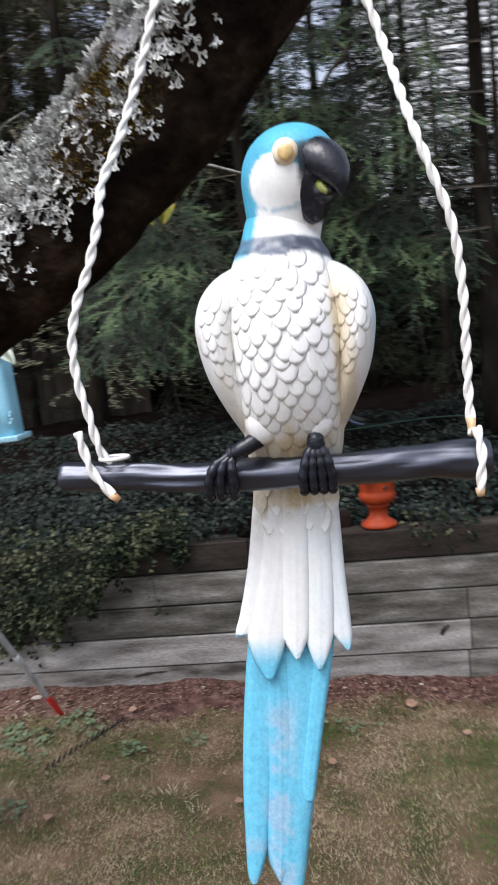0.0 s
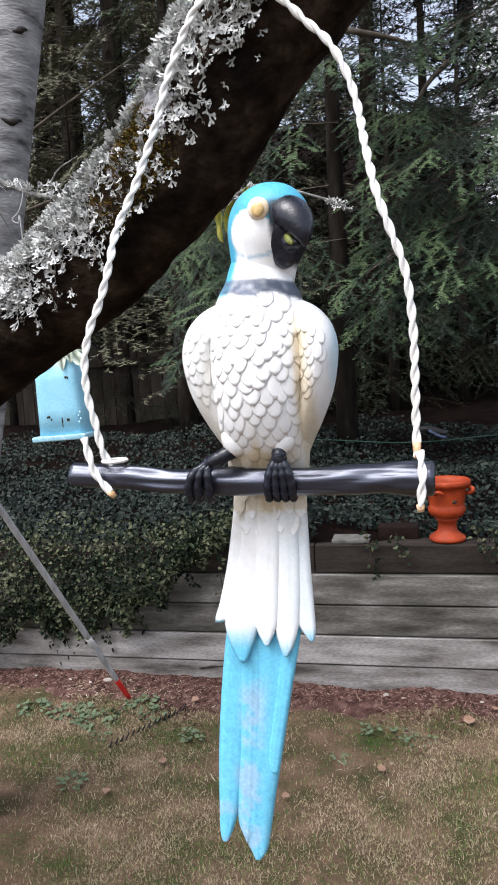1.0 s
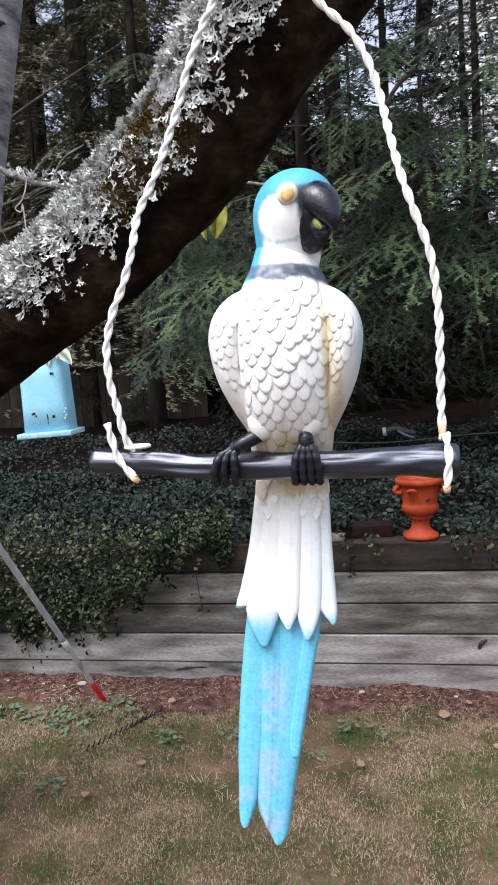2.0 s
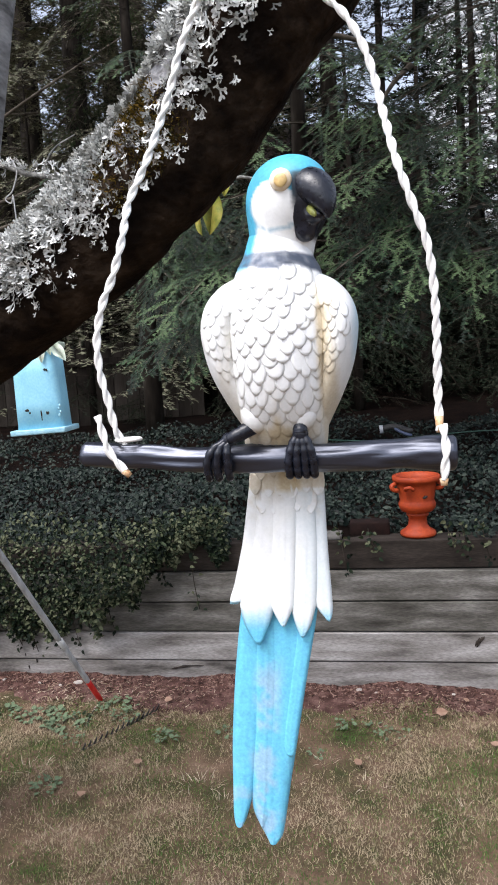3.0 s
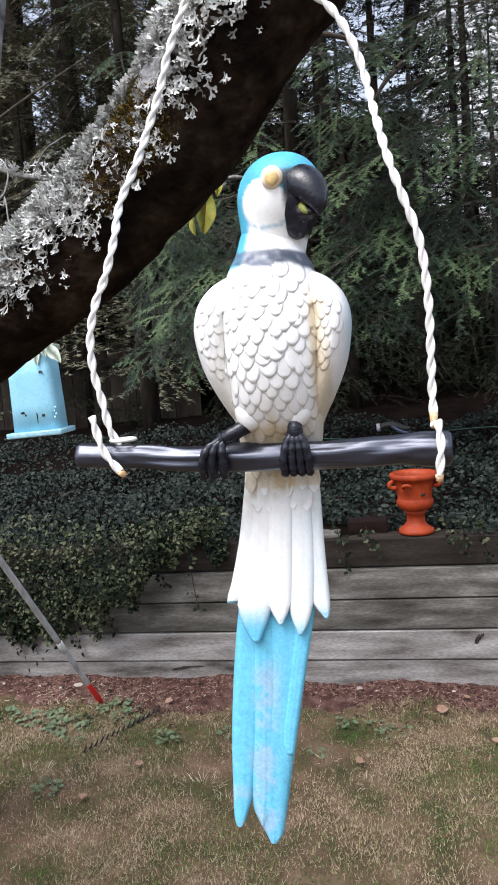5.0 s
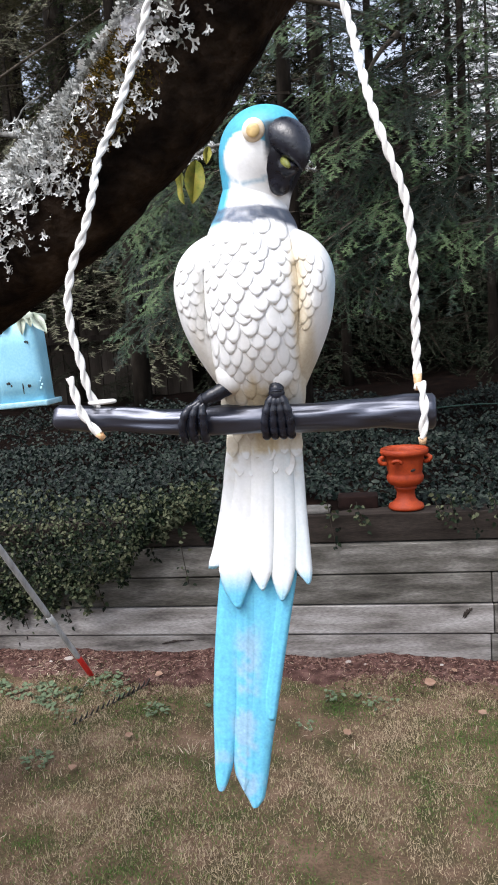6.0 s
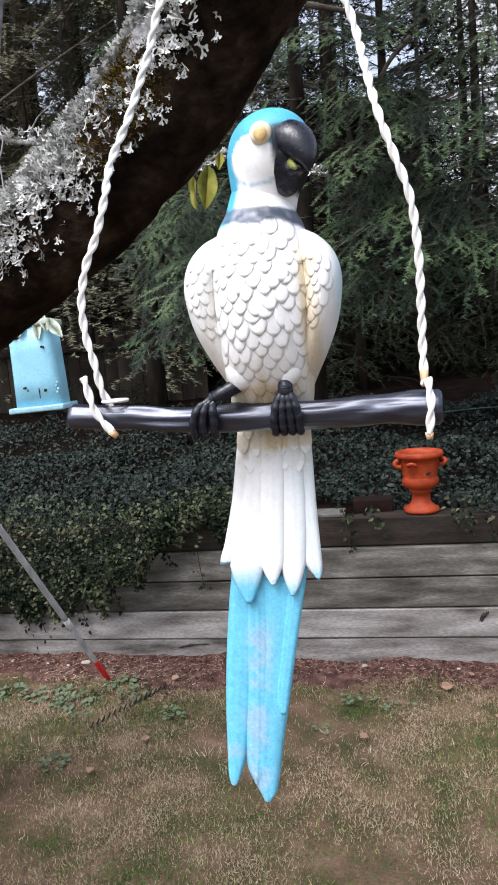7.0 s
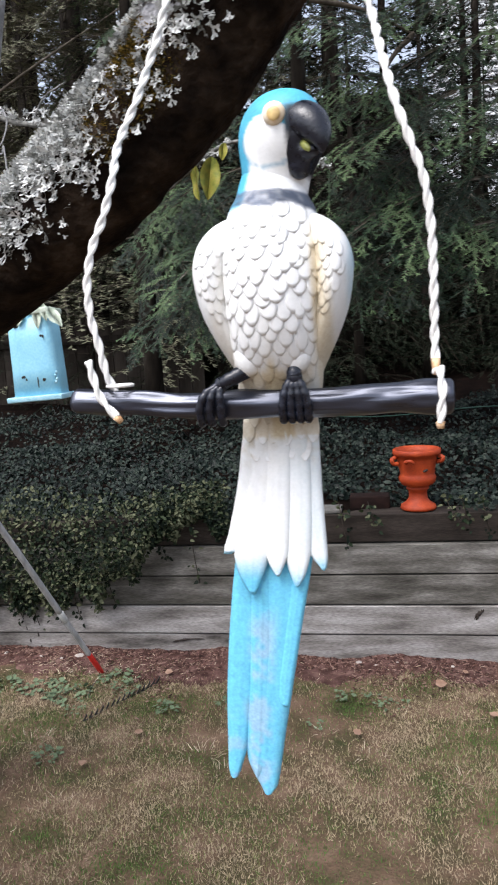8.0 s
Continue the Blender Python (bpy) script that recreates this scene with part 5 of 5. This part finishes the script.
# long blue tail, forked at its end
TAIL = [([(1.30, -0.052, -0.030), (1.238, -0.066, -0.035), (1.17, -0.0765, -0.044), (1.10, -0.084, -0.056), (1.05, -0.0868, -0.064), (1.03, -0.0877, -0.0685), (1.012, -0.0882, -0.0745), (1.004, -0.0868, -0.078), (1.0, -0.084, -0.082)], 0.693, 0.0058, 0.0004),
        ([(1.30, -0.035, 0.018), (1.238, -0.046, 0.011), (1.17, -0.055, -0.0025), (1.104, -0.062, -0.0155), (1.06, -0.066, -0.0245), (1.036, -0.0672, -0.029), (1.02, -0.0665, -0.032), (1.005, -0.061, -0.035), (0.994, -0.0555, -0.038), (0.987, -0.052, -0.043), (0.984, -0.0495, -0.0475)], 0.692, 0.0066, 0.001),
        ([(1.28, -0.004, 0.014), (1.238, -0.008, 0.0112), (1.17, -0.019, -0.0025), (1.12, -0.028, -0.0125), (1.10, -0.0305, -0.0165), (1.088, -0.0298, -0.0190), (1.082, -0.0262, -0.0215)], 0.689, 0.0048, 0.0004),
        ([(1.24, -0.05, -0.03), (1.17, -0.0545, -0.032), (1.10, -0.0595, -0.038), (1.04, -0.0635, -0.043), (1.02, -0.0632, -0.048), (1.009, -0.0605, -0.054), (1.004, -0.0585, -0.0572)], 0.6885, 0.0036, 0.0008)]
piece("tail", lambda: [plate(e, y, th, 190, q, 0.00012) for e, y, th, q in TAIL])
# white coverts over it, their tips in a ragged row
COVERT = {"side": ([(1.39, -0.042, -0.02), (1.366, -0.0485, -0.022), (1.31, -0.0585, -0.030), (1.27, -0.0685, -0.045), (1.252, -0.0745, -0.057), (1.2435, -0.0762, -0.068)], 0.684),
          "edge": ([(1.39, 0.0, 0.021), (1.366, 0.0, 0.0235), (1.30, 0.003, 0.0245), (1.25, 0.0075, 0.0262), (1.238, 0.0115, 0.0262), (1.23, 0.0175, 0.0250), (1.2255, 0.0215, 0.0230)], 0.684),
          "broad": ([(1.385, -0.034, -0.012), (1.30, -0.049, -0.018), (1.25, -0.0635, -0.028), (1.238, -0.0645, -0.0315), (1.222, -0.061, -0.037), (1.21, -0.0555, -0.0425), (1.203, -0.050, -0.0465)], 0.6805),
          "long": ([(1.385, -0.006, 0.014), (1.30, -0.009, 0.0145), (1.25, -0.0135, 0.0110), (1.236, -0.0135, 0.0085), (1.222, -0.0105, 0.004), (1.215, -0.008, 0.0), (1.211, -0.0055, -0.003)], 0.6805),
          "short": ([(1.385, -0.024, 0.0), (1.30, -0.030, -0.006), (1.25, -0.0335, -0.010), (1.238, -0.0320, -0.0135), (1.228, -0.0275, -0.018), (1.222, -0.024, -0.021)], 0.6785)}
for name, (edges, y) in COVERT.items():
    piece(name, lambda: plate(edges, y, 0.0045, 90, 0.0006, 0.00012))


def small_coverts():
    for j in range(3):
        z = 1.393 - 0.0165 * j
        for i in range(-3, 4):
            x = -0.011 - 0.004 * j / 4 + 0.0118 * (i + 0.5 * (j % 2)) + rs.normal(0, 0.0008)
            if abs(x + 0.0115) > 0.031 or j == 4 and i < 0:
                continue
            w, h = 0.0064 * rs.uniform(0.9, 1.1), 0.023 * rs.uniform(0.9, 1.15)
            plate([(z, x - w * 0.8, x + w * 0.8), (z - h * 0.5, x - w, x + w), (z - h * 0.8, x - w * 0.75, x + w * 0.75), (z - h * 0.95, x - w * 0.35, x + w * 0.35), (z - h, x - w * 0.1, x + w * 0.1)], 0.6752 - 0.0004 * (4 - j), 0.0012, 12, 0, 0, 0.005)


piece("small", small_coverts)

# head, turned to its left
HEAD = Vector((0.0065, 0.657, 1.6255))
fwd = Vector((math.sin(radians(43)), -math.cos(radians(43)), 0))
out = Vector((-fwd.y, fwd.x, 0)) * -1
turn = Matrix((fwd, out, Vector((0, 0, 1)))).transposed().to_4x4()
first = len(bm.verts)
BLOBS = [(HEAD, (0.038, 0.0345, 0.0348)), (HEAD + fwd * 0.017 + Vector((0, 0, 0.006)), (0.021, 0.0225, 0.021)), (HEAD + Vector((0, 0, -0.012)), (0.031, 0.031, 0.029)), (HEAD + Vector((-0.0075, 0.0025, -0.036)), (0.0275, 0.0290, 0.052))]


def blob_skin(blobs, centre, rings, sides, mi, soft=0.0045):
    """One smooth closed skin round several joined ellipsoids, found outward from centre."""
    def gap(p):
        total = 0.0
        for c, axes in blobs:
            d = p - c
            q = Vector((d.dot(fwd) / axes[0], d.dot(out) / axes[1], d.z / axes[2]))
            total += math.exp(-(q.length - 1) * min(axes) / soft)
        return -soft * math.log(max(total, 1e-30))

    first = len(bm.faces)
    rows = []
    for j in range(1, rings):
        th = math.pi * j / rings
        row = []
        for k in range(sides):
            ph = 2 * math.pi * k / sides
            way = Vector((math.sin(th) * math.cos(ph), math.sin(th) * math.sin(ph), math.cos(th)))
            lo, hi = 0.002, 0.1
            for _ in range(18):
                mid = (lo + hi) / 2
                lo, hi = (mid, hi) if gap(centre + way * mid) < 0 else (lo, mid)
            row.append(bm.verts.new(centre + way * lo))
        rows.append(row)
    skin(rows)
    bm.faces.new(rows[0][::-1])
    bm.faces.new(rows[-1])
    bm.faces.ensure_lookup_table()
    for f in bm.faces[first:]:
        f.material_index = mi


blob_skin(BLOBS, HEAD + Vector((-0.002, 0, -0.006)), 44, 72, 0)
gaze = (fwd * 0.64 + out * 0.77).normalized()
eye = HEAD + fwd * 0.0262 + out * 0.0262 + gaze * 0.0022 + Vector((0, 0, 0.0068))
facing = turn @ Matrix.Rotation(-0.7, 4, "Z")
piece("eye", lambda: ball(bm, eye - gaze * 0.001, (0.0096, 0.0058, 0.0096), 40, 0, facing))
piece("iris", lambda: ball(bm, eye + gaze * 0.0032 + fwd * 0.0012 - Vector((0, 0, 0.0014)), (0.0058, 0.0022, 0.0058), 24, 0, facing))


def beak(pts, radii, flat):
    line = [HEAD + fwd * p + Vector((0, 0, q)) for p, q in pts]
    sweep(bm, spline(line, 26), spline(np.array(radii)[:, None], 26)[:, 0].clip(0.001), 20, None, True, 1, flat)


LIFT = 0.009
beak([(0.012, LIFT - 0.008), (0.026, LIFT - 0.0065), (0.039, LIFT - 0.0105), (0.0485, LIFT - 0.0195), (0.0535, LIFT - 0.030), (0.0535, LIFT - 0.0375)], [0.0165, 0.0178, 0.0158, 0.0115, 0.0062, 0.0012], 1.12)
JAW = HEAD + Vector((0, 0, LIFT + 0.002)) + fwd * 0.002 + out * 0.001
UP = Vector((0, 0, 1))
blob_skin([(JAW + fwd * 0.019 - UP * 0.027, (0.0155, 0.0195, 0.0180)), (JAW + fwd * 0.021 - UP * 0.0175, (0.0175, 0.0212, 0.0180)), (JAW + fwd * 0.0215 - UP * 0.0425, (0.0105, 0.0110, 0.0115)), (JAW + fwd * 0.0385 - UP * 0.0350, (0.0095, 0.0078, 0.0055))], JAW + fwd * 0.022 - UP * 0.034, 24, 32, 1, 0.002)
ball(bm, JAW + fwd * 0.0385 + out * 0.0060 - UP * 0.0312, (0.0085, 0.0028, 0.0034), 12, 2, turn @ Matrix.Rotation(0.7, 4, "Y"))

# feet gripping the perch: one set sideways from its leg, one fanned straight down
for leg, knuckle, toes in [([(-0.030, 0.648, 1.434), (-0.033, 0.636, 1.425), (-0.046, 0.630, 1.4185), (-0.0575, 0.630, 1.4135)], (-0.0575, 0.6305, 1.413), (-0.0765, -0.0675, -0.0575)), ([(0.0095, 0.640, 1.438), (0.0095, 0.634, 1.429), (0.0092, 0.630, 1.421), (0.0092, 0.628, 1.416)], (0.0092, 0.6285, 1.416), (-0.0025, 0.0050, 0.0125, 0.0195))]:
    sweep(bm, spline(leg, 16), np.linspace(0.0078, 0.0062, 16), 16, lambda i, a: 1 + 0.05 * math.sin(i * 1.7 + a), True, 1)
    ball(bm, knuckle, (0.0072, 0.005, 0.0072), 16, 1)
    for tx in toes:
        k = Vector(knuckle)
        path = [k + Vector((0, 0.001, 0.002)), k.lerp(Vector((tx, 0.627, 1.404)), 0.5), Vector((tx * 0.8 + k.x * 0.2, 0.6265, 1.402)), Vector((tx, 0.6275, 1.392)), Vector((tx, 0.6305, 1.3835)), Vector((tx, 0.635, 1.378)), Vector((tx, 0.640, 1.3765))]
        sweep(bm, spline(path, 34), np.interp(np.arange(34), [0, 8, 18, 25, 28, 33], [0.0040, 0.0040, 0.0038, 0.0040, 0.0036, 0.0008]), 12, lambda i, a: 1 + 0.08 * math.sin(i * 1.25), True, 1)

for v in bm.verts:
    if v.co.z < 1.565 and v.co.x < -0.03 and v.co.y > 0.60 and v.co.z > 1.41:
        v.co.x += 0.06 * (-0.03 - v.co.x)
parrot = part("parrot_figure", bm, [PAINT, BLACK, TONGUE])
tagged(parrot, "painted white and turquoise resin parrot figure gripping a perch", "figurine")
WHITE, BLUE, SKY, DARK, CREAM, GREY = [np.array(c) for c in ((0.84, 0.85, 0.85), (0.075, 0.375, 0.55), (0.15, 0.53, 0.745), (0.06, 0.075, 0.11), (0.56, 0.43, 0.2), (0.36, 0.43, 0.56))]
tint = parrot.data.color_attributes.new("paint", "FLOAT_COLOR", "POINT")
cols = []


def step(a, b, x):
    t = min(max((x - a) / (b - a), 0), 1)
    return t * t * (3 - 2 * t)


GAPE = eye.x + 0.0092
KIND = {i: PIECES[m.value - 1] for i, m in enumerate(parrot.data.attributes["kind"].data) if m.value}
TIPS = {"side": (1.252, 1.243, 0.9), "edge": (1.246, 1.226, 0.8), "broad": (1.25, 1.216, 1.0), "long": (1.236, 1.208, 0.85), "short": (1.236, 1.217, 0.7)}
for v in parrot.data.vertices:
    p = v.co
    n1, n2 = noise.noise(p * 45), noise.noise(p * 140)
    c = WHITE * (1 + 0.03 * n2)
    if p.z > 1.552:
        d = p - HEAD
        along, across = d.dot(fwd), d.dot(out)
        blue = 1.0 if p.z > 1.606 - 0.35 * (p.x + 0.02) else 0.0
        blue = max(blue, step(-0.018, -0.021, p.x + 0.0012 * n2) * step(1.556, 1.566, p.z), step(0.664, 0.67, p.y) * step(1.553, 1.563, p.z))
        if across > 0.002:
            e = ((along - 0.0145) / 0.0205) ** 2 + ((d.z + 0.0120) / 0.0205) ** 2
            blue *= step(0.86, 1.0, e)
        if d.z < -0.018 and p.y < 0.66:
            cut = np.interp(p.z, [1.56, 1.58, 1.612], [-0.027, -0.0225, -0.013])
            blue *= step(cut, cut - 0.003, p.x + 0.0012 * n2)
        c = c + (BLUE * (1 + 0.2 * n1) - c) * min(blue, 1)
        rim = step(0.16, 0.05, abs(e - 0.97)) if across > 0.002 and d.z < -0.004 else 0
        c = c + (np.array((0.35, 0.5, 0.6)) - c) * 0.8 * rim
        gape = step(GAPE - 0.001, GAPE + 0.001, p.x) * step(eye.z - 0.049, eye.z - 0.044, p.z) * step(eye.z + 0.009, eye.z + 0.004, p.z)
        c = c + (np.array((0.01, 0.011, 0.017)) - c) * gape
        band = step(0.0092, 0.0055, abs(p.z - 1.5675 + 0.12 * p.x + 0.003 * n1 + 0.002 * n2)) * step(-0.5, 0.1, n2 + 0.4 + 12 * (p.x + 0.03))
        if p.y < 0.672:
            c = c + (DARK * (1.1 + 0.5 * n1) - c) * band * min(max(0.95 + 4 * p.x + 0.35 * n2, 0.5), 1.0)
    elif p.z > 1.36:
        edge = max(step(0.056, 0.066, p.x + 0.004 * n1), 0.6 * step(1.535, 1.56, p.z) * step(0.048, 0.06, abs(p.x + 0.007)))
        c = c + (np.array((0.45, 0.70, 0.84)) - c) * edge * 0.8
        # cream tint in wing grooves, low belly, lower wings and between the thighs
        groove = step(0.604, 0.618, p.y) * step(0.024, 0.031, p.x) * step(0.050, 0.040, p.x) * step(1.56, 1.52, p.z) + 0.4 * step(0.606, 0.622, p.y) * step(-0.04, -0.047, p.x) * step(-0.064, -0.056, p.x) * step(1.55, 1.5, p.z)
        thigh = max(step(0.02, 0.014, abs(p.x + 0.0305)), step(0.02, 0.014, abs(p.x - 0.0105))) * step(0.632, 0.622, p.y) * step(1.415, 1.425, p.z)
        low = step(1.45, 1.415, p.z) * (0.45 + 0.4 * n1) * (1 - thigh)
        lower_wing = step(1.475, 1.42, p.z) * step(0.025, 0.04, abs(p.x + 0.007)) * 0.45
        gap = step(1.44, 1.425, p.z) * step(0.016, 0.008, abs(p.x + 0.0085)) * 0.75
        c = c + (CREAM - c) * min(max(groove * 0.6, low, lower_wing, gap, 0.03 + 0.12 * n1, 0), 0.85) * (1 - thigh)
    else:
        kind = KIND.get(v.index, "small")
        if kind == "tail":
            c = SKY * (1 + 0.10 * n2 + 0.06 * n1)
            mid = np.interp(p.z, [0.98, 1.1, 1.24], [-0.055, -0.05, -0.03])
            worn = step(0.02, 0.006, abs(p.x - mid + 0.004 * n1)) * step(1.2, 1.16, p.z) * step(-0.35, 0.35, n1 + 0.6 * n2)
            worn = max(worn, step(-0.1, 0.4, n1 + 0.4 * n2) * step(1.09, 1.03, p.z) * 0.8)
            c = c + (GREY * (1.05 + 0.2 * n2) - c) * 0.6 * worn
        elif kind in TIPS:
            high, low, most = TIPS[kind]
            c = c + (np.array((0.6, 0.76, 0.84)) - c) * 0.35 * step(-0.03, 0.02, p.x + 0.012 * n1)
            c = c + (SKY - c) * most * step(high + 0.005 * n1, low, p.z)
        dirt = step(1.325, 1.365, p.z + 0.02 * n1) * step(-0.2, 0.35, n2) * (0.55 if kind == "small" else 0.3)
        c = c + (CREAM * 0.75 - c) * dirt
    # eye shading put into the paint: ring paler at upper left, iris at top
    if KIND.get(v.index) == "eye":
        c = np.array((0.70, 0.57, 0.40)) + np.array((0.12, 0.16, 0.2)) * step(-0.004, 0.006, (p - eye).z - (p - eye).x)
    elif KIND.get(v.index) == "iris":
        c = np.array((0.62, 0.44, 0.19)) * (1 + 0.3 * n2) + np.array((0.12, 0.12, 0.1)) * step(0.0, 0.005, (p - eye).z)
    cols.append((*np.clip(c, 0, 1), 1.0))
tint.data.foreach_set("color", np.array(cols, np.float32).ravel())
